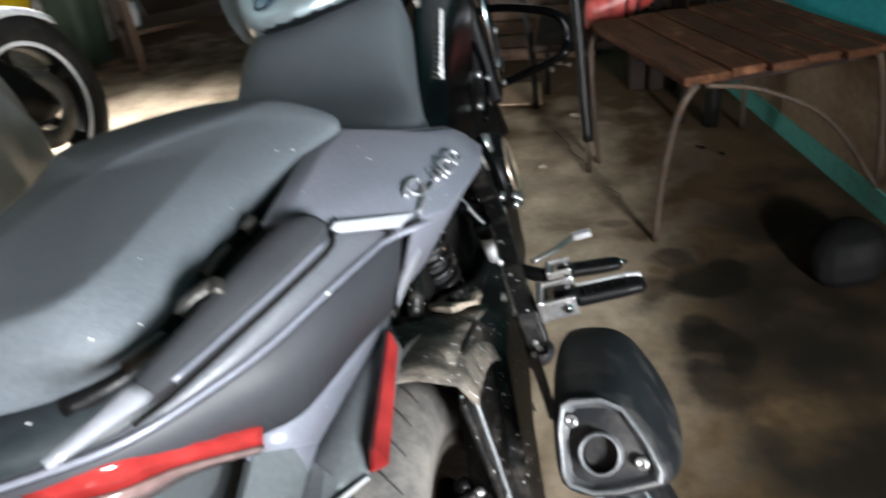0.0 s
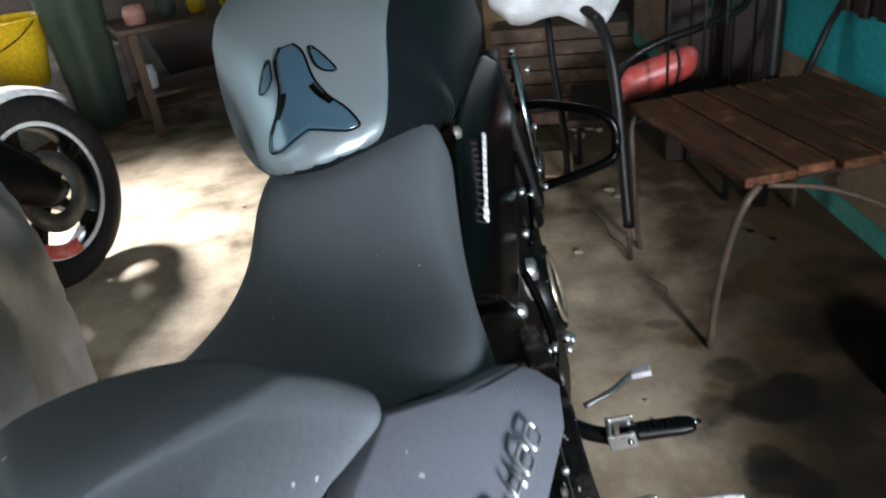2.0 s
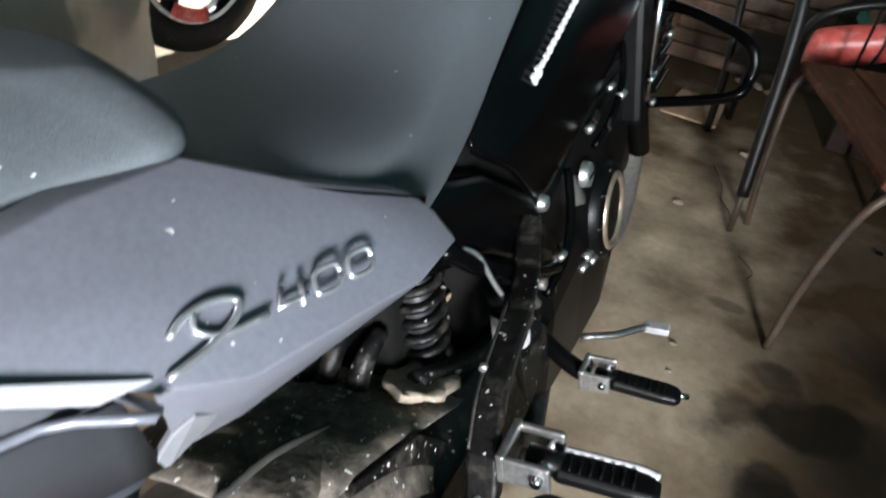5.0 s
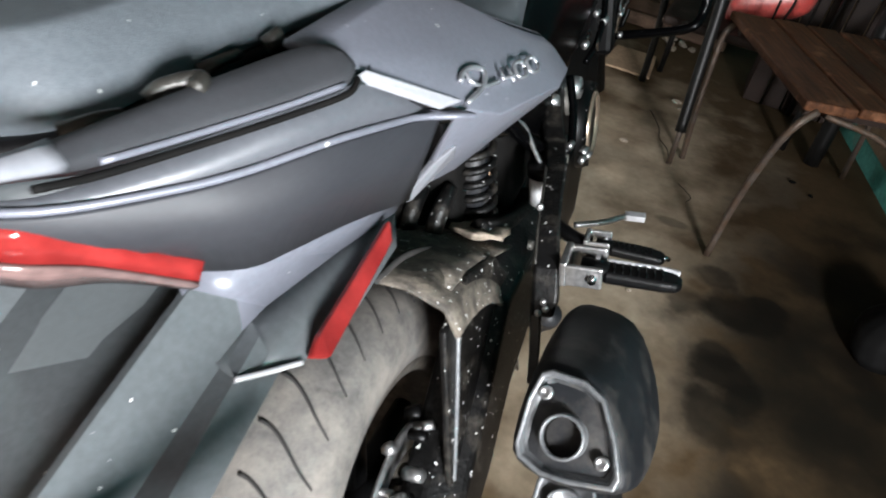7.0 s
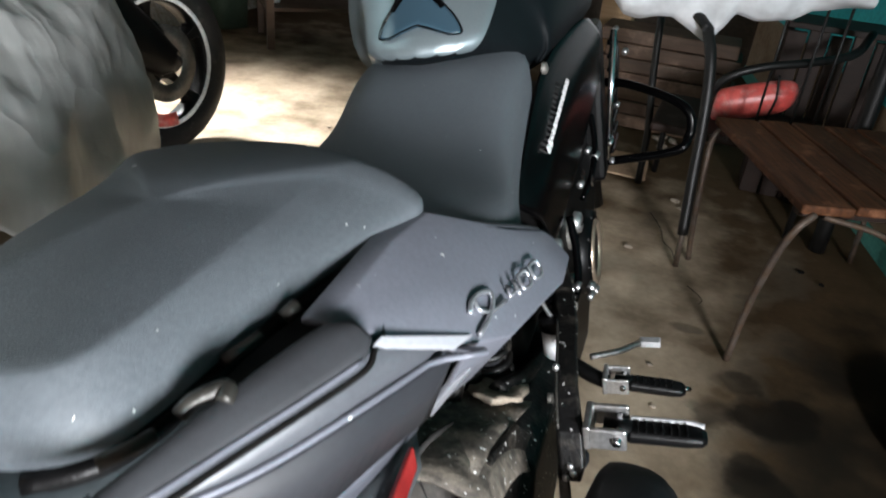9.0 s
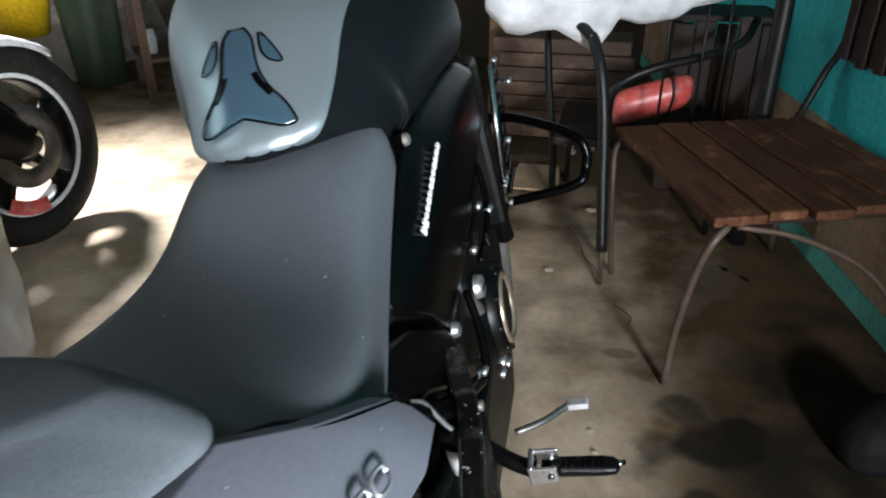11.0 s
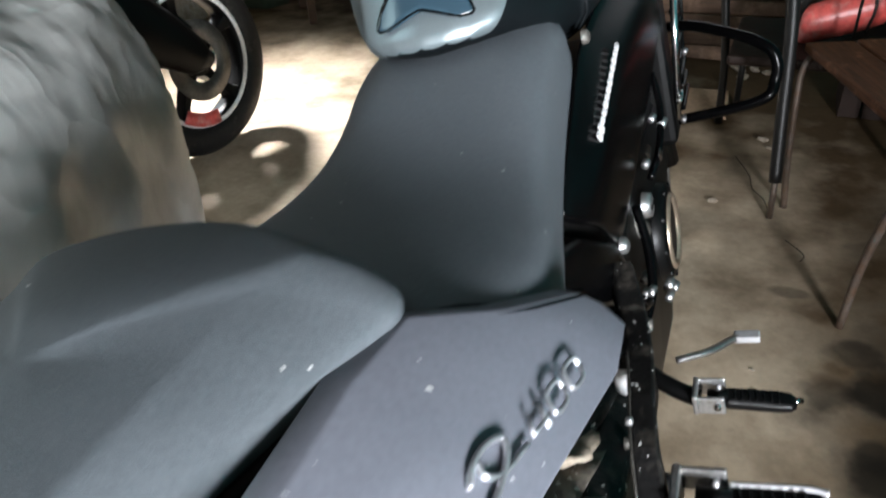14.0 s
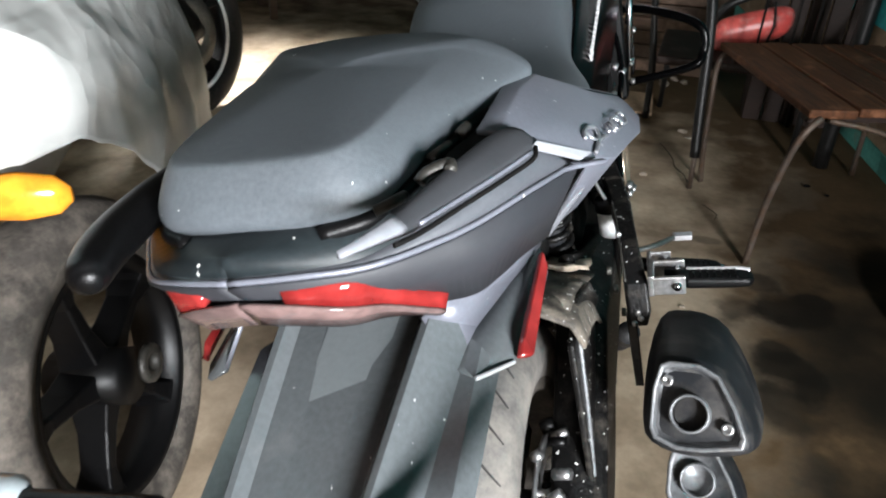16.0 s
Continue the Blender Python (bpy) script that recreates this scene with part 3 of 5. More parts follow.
def onto_tank(ob, off, thick):
    w = ob.modifiers.new("wrap", "SHRINKWRAP")
    w.target, w.wrap_method, w.offset, w.wrap_mode = tank, "NEAREST_SURFACEPOINT", off, "ABOVE_SURFACE"
    if thick:
        md = ob.modifiers.new("thick", "SOLIDIFY")
        md.thickness, md.offset = thick, -1
    return ob


HALF = [(0.0, 0.014), (0.03, 0.004), (0.046, 0.0), (0.063, 0.006), (0.052, 0.032), (0.034, 0.055), (0.023, 0.085), (0.019, 0.128), (0.009, 0.148)]
onto_tank(part("tank_pad", pad_mesh(HALF + [(-a, b) for a, b in reversed(HALF[1:])]), "blue", tank, "blue-grey gel tank pad"), 0.004, 0.003)
WING = [(0.027, 0.136), (0.034, 0.132), (0.053, 0.097), (0.050, 0.090), (0.037, 0.094), (0.029, 0.108)]


def pad_line(pts, r):
    return tube([PAD0 + Vector((a - 0.17 * b, 0, 0)) + PADU * b for a, b in pts], r, n=6, steps=4)


for s in (1, -1):
    onto_tank(part("pad_wing", pad_mesh([(s * a, b) for a, b in WING]), "blue", tank, "blue-grey gel pad wing"), 0.003, 0.002)
    onto_tank(part("pad_rim", pad_line([(s * a, b) for a, b in (*WING, WING[0])], 0.0013), "gloss", tank, "raised black pad rim"), 0.004, 0)
    onto_tank(part("pad_rim", pad_line([(s * a, b) for a, b in HALF], 0.0014), "gloss", tank, "raised black pad rim"), 0.005, 0)
    onto_tank(part("pad_vein", pad_line([(s * 0.036, 0.044), (s * 0.024, 0.06), (s * 0.018, 0.075)], 0.004), "gloss", tank, "raised black pad ridge"), 0.005, 0)

# tail fairing: flank above the crease, badge panel, flank below it with shade in its colour, deck behind the seat
CREASE = [(0.02, -0.264, 0.746), (0.06, -0.257, 0.744), (0.102, -0.236, 0.737), (0.135, -0.198, 0.731), (0.158, -0.168, 0.729), (0.185, -0.124, 0.729), (0.203, -0.066, 0.719), (0.207, -0.038, 0.712)]
TOP = [(0.02, -0.262, 0.7495), (0.058, -0.255, 0.7480), (0.097, -0.235, 0.743), (0.122, -0.205, 0.7445), (0.142, -0.176, 0.748), (0.165, -0.142, 0.754), (0.184, -0.108, 0.756), (0.191, -0.090, 0.753)]
LOW = [(0.02, -0.225, 0.692), (0.05, -0.215, 0.688), (0.093, -0.187, 0.679), (0.123, -0.168, 0.671), (0.141, -0.157, 0.669), (0.150, -0.135, 0.667), (0.160, -0.080, 0.656), (0.168, -0.008, 0.634)]


def strip(*lines, steps=4):
    return loft([smooth_line(l, steps) for l in lines], caps=False, closed=False)


for nm, a, b, mat, lab in (("tail_flank", TOP, CREASE, "flankgrey", ""), ("tail_underflank", CREASE, LOW, "paintshade", "lower tail flank in grey darkened as shade")):
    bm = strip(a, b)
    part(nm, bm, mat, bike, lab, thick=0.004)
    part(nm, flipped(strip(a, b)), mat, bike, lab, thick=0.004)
edge = [(x, y, z + 0.001) for x, y, z in CREASE]
part("tail_crease", tube(edge + flip(edge)[1:], 0.0022, n=8, steps=5), "paint", bike, "pale rounded crease along the tail")


def badge_panel():
    a = [(0.166, -0.104, 0.771), (0.190, -0.085, 0.751), (0.222, -0.033, 0.714)]
    b = [(0.165, 0.0, 0.771), (0.200, 0.0, 0.739), (0.238, 0.0, 0.699)]
    c = [(0.168, 0.058, 0.766), (0.206, 0.065, 0.731), (0.248, 0.07, 0.687)]
    d = [(0.200, 0.105, 0.735), (0.227, 0.115, 0.711), (0.254, 0.118, 0.677)]
    e = [(0.228, 0.160, 0.707), (0.240, 0.165, 0.694), (0.252, 0.166, 0.676)]
    low = [(0.178, -0.004, 0.640), (0.194, 0.026, 0.642), (0.214, 0.085, 0.648), (0.230, 0.130, 0.653), (0.242, 0.178, 0.664)]
    rows = [a, b, c, d, e]
    rings = [[(r[0][0] - 0.016, r[0][1], r[0][2] + 0.003), *r, tuple((Vector(r[-1]) * 0.55 + Vector(l) * 0.45)[:]), l] for r, l in zip(rows, low)]
    bm = loft(rings, caps=False, closed=False)
    return bm


for k, fl in ((0, False), (1, True)):
    bm = badge_panel()
    part("badge_panel", flipped(bm) if fl else bm, "paint", bike, "satin grey side panel with a raised badge", thick=0.005, bevel=0.004)
    # facet between panel and flank, its catch of light put into the colour
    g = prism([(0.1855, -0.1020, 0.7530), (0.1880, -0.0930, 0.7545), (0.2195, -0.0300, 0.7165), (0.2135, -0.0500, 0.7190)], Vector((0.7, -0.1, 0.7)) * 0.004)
    part("silver_wedge", flipped(g) if fl else g, "trim", bike, "panel facet painted pale for the light on it", smooth=False, bevel=0.0015)
    g = prism([(0.160, -0.012, 0.632), (0.166, -0.002, 0.630), (0.196, 0.012, 0.662), (0.205, -0.008, 0.680), (0.190, -0.012, 0.668)], (0.006, -0.004, 0))
    part("silver_tab", flipped(g) if fl else g, "sheen", bike, "pale trim tab", smooth=False, bevel=0.0015)
    # seat gap, its shade drawn as a black tube, and black grab rail
    g = tube([(0.070, -0.226, 0.757), (0.100, -0.205, 0.757), (0.112, -0.165, 0.758), (0.119, -0.12, 0.759), (0.130, -0.065, 0.760), (0.146, -0.012, 0.760), (0.160, 0.04, 0.760), (0.163, 0.062, 0.758)], 0.006, n=8)
    part("seat_gap", flipped(g) if fl else g, "plastic", bike, "shade of the gap round the seat, as a black tube")
    g = strip([(0.160, 0.050, 0.762), (0.182, 0.078, 0.750), (0.206, 0.110, 0.730), (0.232, 0.162, 0.704)], [(0.150, 0.078, 0.752), (0.172, 0.108, 0.738), (0.196, 0.142, 0.718), (0.222, 0.190, 0.690)])
    part("seat_gap", flipped(g) if fl else g, "gloss", bike, "black plastic filler between seat and panel", thick=0.006)
    inner = [(0.114, -0.287, 0.7755), (0.1245, -0.257, 0.775), (0.132, -0.225, 0.7745), (0.143, -0.185, 0.775), (0.157, -0.138, 0.7755), (0.168, -0.110, 0.775), (0.176, -0.1005, 0.771)]
    outer = [(0.1155, -0.289, 0.7735), (0.1335, -0.257, 0.770), (0.1415, -0.232, 0.765), (0.156, -0.192, 0.761), (0.175, -0.150, 0.759), (0.190, -0.118, 0.759), (0.190, -0.103, 0.762)]
    if fl:
        g = tube([(0.150, -0.085, 0.764), (0.146, -0.125, 0.765), (0.138, -0.180, 0.766), (0.122, -0.240, 0.768), (0.106, -0.276, 0.769), (0.096, -0.290, 0.766)], lambda t: 0.012 + 0.005 * math.sin(math.pi * min(1.0, t * 1.05)) - 0.005 * max(0.0, (t - 0.9) / 0.1), n=18)
        part("grab_rail", flipped(g), "plastic", bike, "round black grab rail")
    else:
        rings = []
        for k_, (i_, o_) in enumerate(zip(smooth_line(inner, 4), smooth_line(outer, 4))):
            mid_, up_ = (i_ + o_) / 2, Vector((0.35, -0.1, 0.93)) * min(1.0, 0.12 + 0.11 * k_)
            rings.append([i_ - up_ * 0.012, i_ - up_ * 0.002, i_.lerp(o_, 0.12) + up_ * 0.0015, mid_ + up_ * 0.0024, i_.lerp(o_, 0.86) + up_ * 0.0012, o_ - up_ * 0.0005, o_ - up_ * 0.004, o_.lerp(i_, 0.2) - up_ * 0.011])
        rail_ob = part("grab_rail", loft(rings), "rail", bike, "textured black grab rail with a pale tip")
        # shadow beneath the rail, drawn as a thin black tube
        part("rail_gap", tube([Vector(p) + Vector((0.0015, -0.0025, -0.0060)) for p in outer[1:]], 0.0018, n=8), "sootshade", rail_ob, "painted shadow in the gap under the rail")
        part("rail_edge", tube([Vector(p) + Vector((0.0002, -0.0006, -0.0016)) for p in outer[2:6]], 0.0017, n=6), "paint", rail_ob, "pale lower edge of the rail")
        # glare on the rail's end, painted as a paler tip
        part("rail_tip", loft([[i_ + Vector((0, 0, 0.0010)), i_.lerp(o_, 0.5) + Vector((0, -0.0004, 0.0034)), o_ + Vector((0.0008, -0.0008, 0.0004)), o_ + Vector((0, 0, -0.0006 - 0.0005 * k_)), i_ + Vector((0, 0, -0.0006 - 0.0005 * k_))] for k_, (i_, o_) in enumerate(zip(smooth_line(inner[:3], 4)[:7], smooth_line(outer[:3], 4)[:7]))]), "sheen", rail_ob, "rail tip painted pale for its glare")
    for g in (tube([(0.129, -0.186, 0.770), (0.134, -0.180, 0.774), (0.146, -0.170, 0.775), (0.149, -0.178, 0.773)], 0.0045, n=8), tube([(0.107, -0.216, 0.766), (0.118, -0.208, 0.768), (0.121, -0.196, 0.766)], 0.004, n=8), tube([(0.122, -0.140, 0.768), (0.132, -0.118, 0.770)], 0.0035, n=8, round_=False), tube([(0.134, -0.096, 0.768), (0.140, -0.088, 0.772)], 0.005, n=8, round_=False)):
        if fl:
            g.free()
        else:
            part("seat_bracket", g, "grimesteel", bike, "dull metal bracket under the seat")
    # red side reflector and its carrier
    g = prism([(0.166, -0.044, 0.634), (0.170, -0.052, 0.621), (0.169, -0.150, 0.600), (0.160, -0.156, 0.603), (0.163, -0.146, 0.614)], (0.006, 0.0, 0.003))
    part("side_reflector", flipped(g) if fl else g, "red", bike, "red side reflector strip", smooth=False, bevel=0.002)
    facet = [(0.122, -0.185, 0.618), (0.131, -0.142, 0.626), (0.149, -0.08, 0.629), (0.164, -0.02, 0.627)]
    g = strip([(0.100, -0.172, 0.655), (0.125, -0.168, 0.671), (0.157, -0.09, 0.657), (0.167, -0.006, 0.633)], facet, steps=1)
    part("lower_flank", flipped(g) if fl else g, "paint", bike, "pale grey lower tail flank", thick=0.004)
    g = strip(facet, [(0.138, -0.190, 0.612), (0.160, -0.158, 0.602), (0.170, -0.10, 0.604), (0.172, -0.04, 0.612)], steps=1)
    part("flank_wall", flipped(g) if fl else g, "guardgrey", bike, "dark grey flank beside the reflector", thick=0.004)
    # tail lamp wing
    top_ = [(0.050, -0.258, 0.736), (0.090, -0.243, 0.736), (0.099, -0.222, 0.716), (0.114, -0.196, 0.695), (0.128, -0.178, 0.680)]
    mid_ = [(0.050, -0.257, 0.726), (0.083, -0.245, 0.715), (0.097, -0.221, 0.701), (0.111, -0.199, 0.684), (0.125, -0.182, 0.670)]
    g = strip(top_, mid_)
    part("tail_lamp", flipped(g) if fl else g, "red", bike, "red tail lamp lens", thick=0.006)
    g = strip([(0.02, -0.261, 0.731), *mid_], [(0.02, -0.248, 0.708), (0.05, -0.242, 0.702), (0.075, -0.230, 0.693), (0.090, -0.208, 0.684), (0.106, -0.194, 0.676), (0.119, -0.182, 0.667)])
    part("lamp_underside", flipped(g) if fl else g, "lampgrey", bike, "smoky lower lamp lens", thick=0.003)

deck = [*TOP, (0.176, -0.06, 0.757), (0.168, -0.02, 0.757), (0.168, 0.05, 0.757)]
part("tail_deck", strip(deck, [(CX + (x - CX) * 0.5, y, 0.762) for x, y, z in deck], [(CX, y, 0.763) for x, y, z in deck], [(CX - (x - CX) * 0.5, y, 0.762) for x, y, z in deck], [(2 * CX - x, y, z) for x, y, z in deck]), "deck", bike, "dark dusty plastic deck behind the seat", thick=0.004)


def mudguard():
    # centre face in a shallow channel, pale bevels, a ledge and dark walls, running back and gently down
    rows, gx = [], 0.040
    for k in range(9):
        t = k / 8
        y, z = -0.15 - 0.36 * t, 0.658 - 0.107 * t - 0.02 * t * t
        half = [(0.109 - 0.012 * t, -0.015, -0.058), (0.098 - 0.006 * t, -0.012, -0.037), (0.088 - 0.032 * t, -0.004, -0.034), (0.066 - 0.030 * t, 0, 0), (0.060 - 0.028 * t, -0.001, -0.001), (0.052 - 0.026 * t, -0.002, -0.011), (0.022 - 0.01 * t, -0.003, -0.013)]
        rows.append([(gx + a, y + dy, z + dz) for a, dy, dz in half] + [(gx - a, y + dy, z + dz) for a, dy, dz in reversed(half)])
    return loft(rows, caps=False, closed=False)


for sgn in (1, -1):
    st = part("indicator_stalk", tube([(CX + sgn * 0.085, -0.315, 0.60), (CX + sgn * 0.15, -0.32, 0.605), (CX + sgn * 0.19, -0.325, 0.61)], 0.009, n=10), "plastic", bike, "black rubber indicator stalk")
    part("indicator", loft([[(CX + sgn * (0.19 + dx), -0.325 + 0.018 * k * math.cos(a), 0.612 + 0.016 * k * math.sin(a)) for a in [2 * math.pi * j / 14 for j in range(14)]] for dx, k in ((0, 0.5), (0.012, 1), (0.05, 1.05), (0.075, 0.8), (0.085, 0.4))]), "lenspale", st, "pale clear indicator lens")
guard = part("rear_mudguard", mudguard(), "guardgrey", bike, "long dark grey plastic rear mudguard", smooth=False, thick=0.004, bevel=0.002)
# thin paler sheet in place of a patch of light on the mudguard
part("mounting_plate", prism([(0.014, -0.150, 0.6455), (0.074, -0.150, 0.6455), (0.071, -0.205, 0.6275), (0.014, -0.230, 0.6196)], (0, -0.0006, 0.0014)), "litpatch", guard, "paler patch painted for light on the mudguard", smooth=False)
part("mudguard_lip", tube([(0.138, -0.191, 0.613), (0.149, -0.175, 0.608), (0.160, -0.158, 0.603)], 0.0018, n=8), "silver", bike, "bright edge of the mudguard")

# rear wheel
WX, WY, WZ = 0.045, 0.03, 0.20
wm = Matrix.Translation((WX, WY, WZ))
prof = [(-0.062, 0.185), (-0.07, 0.205), (-0.072, 0.225), (-0.064, 0.245), (-0.045, 0.261), (-0.02, 0.269), (0, 0.271), (0.02, 0.269), (0.045, 0.261), (0.064, 0.245), (0.072, 0.225), (0.07, 0.205), (0.062, 0.185)]
wheel = part("rear_wheel", spun([(-0.06, 0.18), (-0.055, 0.168), (0.055, 0.168), (0.06, 0.18), (0.062, 0.186), (0.05, 0.19), (-0.05, 0.19), (-0.062, 0.186), (-0.06, 0.18)], 64, wm), "tyre2", bike, "dusty black alloy rear rim")
tyre = part("tyre", spun(prof + [prof[0]], 96, wm), "rubber", wheel, "dusty black rear tyre")


def groove(a0):
    pts = []
    for k in range(7):
        s = k / 6
        x, a = 0.004 + 0.056 * s, a0 + 0.02 * s + 0.19 * s * s - 0.05 * s ** 4
        r = 0.2705 - 0.0075 * (x / 0.045) ** 2 - (0.009 if x > 0.05 else 0.0) * ((x - 0.05) / 0.012)
        pts.append(wm @ Vector((x, r * math.cos(a), r * math.sin(a))))
    return tube(pts, lambda t: 0.0023 * (1 - 0.6 * t), n=6, steps=2)


for k in range(38):
    part("tread_groove", groove(2 * math.pi * k / 38), "groove", wheel)
for k in range(5):
    a = 2 * math.pi * k / 5
    d = Vector((0, math.cos(a), math.sin(a)))
    c = Vector((WX, WY, WZ))
    part("spoke", tube([c + d * 0.03, c + d * 0.17], lambda t: 0.022 - 0.008 * t, n=8, round_=False), "plastic", wheel)
part("hub", spun([(-0.05, 0.0), (-0.05, 0.04), (0.05, 0.04), (0.05, 0.0)], 24, wm), "plastic", wheel)
part("brake_disc", spun([(0.062, 0.085), (0.066, 0.085), (0.066, 0.115), (0.062, 0.115), (0.062, 0.085)], 40, wm), "alu", wheel, "bright steel brake disc")
rng = random.Random(4)
for k in range(24):
    a = rng.uniform(0.7, 2.3)
    rr = rng.uniform(0.02, 0.115)
    p = Vector((0.112 + rng.uniform(-0.01, 0.02), WY + rr * math.cos(a), WZ + 0.01 + rr * math.sin(a)))
    part("axle_fitting", tube([p, p + Vector((rng.uniform(0.008, 0.022), rng.uniform(-0.006, 0.006), rng.uniform(0, 0.012)))], rng.uniform(0.004, 0.009), n=7, round_=False), "alu" if k % 2 else "metal_black", bike)


def hugger(r0, x0, x1, a0, a1, side=0.04):
    rings = []
    for i in range(17):
        a = radians(a0 + (a1 - a0) * i / 16)
        c, s = math.cos(a), math.sin(a)
        row = [(x0, r0 - side), (x0 + 0.012, r0), (x0 + 0.05, r0 + 0.018), ((x0 + x1) / 2, r0 + 0.024), (x1 - 0.05, r0 + 0.018), (x1 - 0.012, r0), (x1, r0 - side)]
        rings.append([(x, WY + r * c, WZ + r * s) for x, r in row])
    return loft(rings, caps=False, closed=False)


part("wheel_hugger", hugger(0.284, -0.055, 0.180, 4, 84, 0.028), "mud", bike, "mud-caked inner wheel guard", thick=0.004)
part("guard_shelf", loft([[(x, y - abs(x - 0.06) * 0.02, z - 1.6 * (x - 0.06) ** 2) for x in (-0.03, 0.0, 0.03, 0.06, 0.09, 0.12, 0.145, 0.162)] for y, z in ((0.095, 0.4975), (0.14, 0.4895), (0.19, 0.4725), (0.235, 0.449), (0.27, 0.433), (0.335, 0.402))], caps=False, closed=False), "mud", bike, "mud-caked front of the inner guard", thick=0.004)
part("guard_slit", tube([(0.10, 0.06, 0.503), (0.105, 0.12, 0.494), (0.112, 0.19, 0.462)], 0.004, n=6), "groove", bike, "dark slit in the guard")
def mud_cake():
    bm = prism([(0.086, 0.348, 0.404), (0.086, 0.300, 0.422), (0.104, 0.268, 0.434), (0.136, 0.250, 0.438), (0.157, 0.272, 0.428), (0.161, 0.318, 0.409), (0.138, 0.345, 0.400)], (0, 0.003, 0.007))
    bmesh.ops.triangulate(bm, faces=bm.faces)
    bmesh.ops.subdivide_edges(bm, edges=bm.edges, cuts=3, use_grid_fill=True)
    for v in bm.verts:
        v.co += noise.noise_vector(v.co * 55) * 0.006
    return bm


part("mud_lump", mud_cake(), "clay", bike, "pale dried mud cake")
part("swingarm", loft([[(0.118, y, zt), (0.150, y, zt + 0.004), (0.185, y, zt - 0.02), (0.185, y, zb), (0.118, y, zb)] for y, zt, zb in ((-0.02, 0.25, 0.17), (0.12, 0.33, 0.20), (0.22, 0.40, 0.25), (0.38, 0.39, 0.27), (0.52, 0.37, 0.29))]), "grime", bike, "dirty black swingarm", smooth=False, bevel=0.006)
part("guard_bracket", prism([(0.158, 0.060, 0.455), (0.160, 0.13, 0.475), (0.162, 0.22, 0.44), (0.164, 0.28, 0.37), (0.166, 0.16, 0.26), (0.163, 0.03, 0.24)], (0.008, 0, 0)), "grime", bike, "dirty black guard bracket beside the wheel", smooth=False, bevel=0.003)
part("swingarm_edge", tube([(0.168, 0.090, 0.448), (0.170, 0.066, 0.36), (0.170, 0.045, 0.28), (0.169, 0.03, 0.22)], 0.0030, n=6), "plate", bike, "pale worn edge of the bracket")


# exhaust
PC, PN = Vector((0.289, 0.026, 0.392)), Vector((-0.14, -0.745, 0.66)).normalized()
PLATE = [(0.256, 0.060, 0.430), (0.266, 0.062, 0.433), (0.298, 0.056, 0.432), (0.316, 0.046, 0.424), (0.331, 0.020, 0.399), (0.338, 0.0, 0.377), (0.334, -0.006, 0.369), (0.294, -0.004, 0.363), (0.268, 0.0, 0.362), (0.245, 0.010, 0.368), (0.241, 0.017, 0.377), (0.247, 0.045, 0.410)]
PLATE = [Vector(p) - PN * ((Vector(p) - PC).dot(PN)) for p in PLATE]


def grown(k, off, extra=(0, 0, 0)):
    c = sum(PLATE, Vector()) / len(PLATE)
    return [c + (p - c) * k + PN * off + Vector(extra) for p in PLATE]


muffler = part("muffler", loft([grown(1.04, -0.004), grown(1.16, -0.014, (-0.002, 0, 0)), grown(1.30, -0.05, (-0.005, 0, 0.008)), grown(1.42, -0.11, (-0.010, 0.0, 0.032)), grown(1.44, -0.17, (-0.016, 0.0, 0.060)), grown(1.36, -0.235, (-0.022, 0.0, 0.087)), grown(1.12, -0.29, (-0.030, 0.0, 0.097)), grown(0.5, -0.32, (-0.03, 0.0, 0.085))]), "exhaust", bike, "dusty black stubby exhaust muffler", sub=1)
part("plate_rim", loft([grown(1.0, -0.003), grown(1.0, 0.002), grown(0.97, 0.004), grown(0.90, 0.003), grown(0.86, -0.003)], caps=False), "plate", muffler, "pale grey rim of the end plate", bevel=0.001)
part("end_plate", loft([grown(0.88, -0.002), grown(0.80, -0.006), grown(0.55, -0.010), grown(0.40, -0.012)], caps=False), "dish", muffler, "dark dished exhaust end plate")
q = PN.to_track_quat("X", "Z").to_matrix().to_4x4()
hm = Matrix.Translation(Vector((0.285, 0.026, 0.389)) + PN * -0.004) @ q
part("outlet", spun([(-0.03, 0.0175), (0.014, 0.0175), (0.016, 0.019), (0.014, 0.0208), (-0.01, 0.0208)], 32, hm), "plate", muffler, "open exhaust outlet pipe")
part("outlet_bore", spun([(-0.028, 0.0), (-0.028, 0.0174), (0.010, 0.0174)], 24, hm), "sootshade", muffler, "sooty bore")
for p in ((0.264, 0.054, 0.411), (0.321, 0.012, 0.381)):
    sm = Matrix.Translation(Vector(p) - PN * ((Vector(p) - PC).dot(PN)) + PN * -0.002) @ q
    part("screw", spun([(0, 0.0065), (0.005, 0.0065), (0.006, 0.005), (0.006, 0.003), (0.003, 0.0028), (0.003, 0)], 12, sm), "alu", muffler, "bright hex screw")
lower = [p + Vector((-0.002, -0.018, -0.088)) for p in grown(0.85, -0.03)]
low2 = part("lower_muffler", loft([lower, [p + PN * -0.06 for p in lower], [p + PN * -0.16 for p in lower]]), "exhaust", bike, "second dusty black exhaust chamber", sub=1)
lc = sum(lower, Vector()) / len(lower)
part("end_plate", loft([[lc + (p - lc) * k + PN * o for p in lower] for k, o in ((0.95, 0.001), (0.9, 0.004), (0.8, 0.0), (0.55, -0.006))]), "plate", low2, "grey lower end plate")
part("outlet", spun([(-0.03, 0.0165), (0.012, 0.0165), (0.014, 0.018), (0.012, 0.0195), (-0.01, 0.0195)], 28, Matrix.Translation(lc + PN * -0.002) @ q), "plate", low2, "open lower outlet pipe")
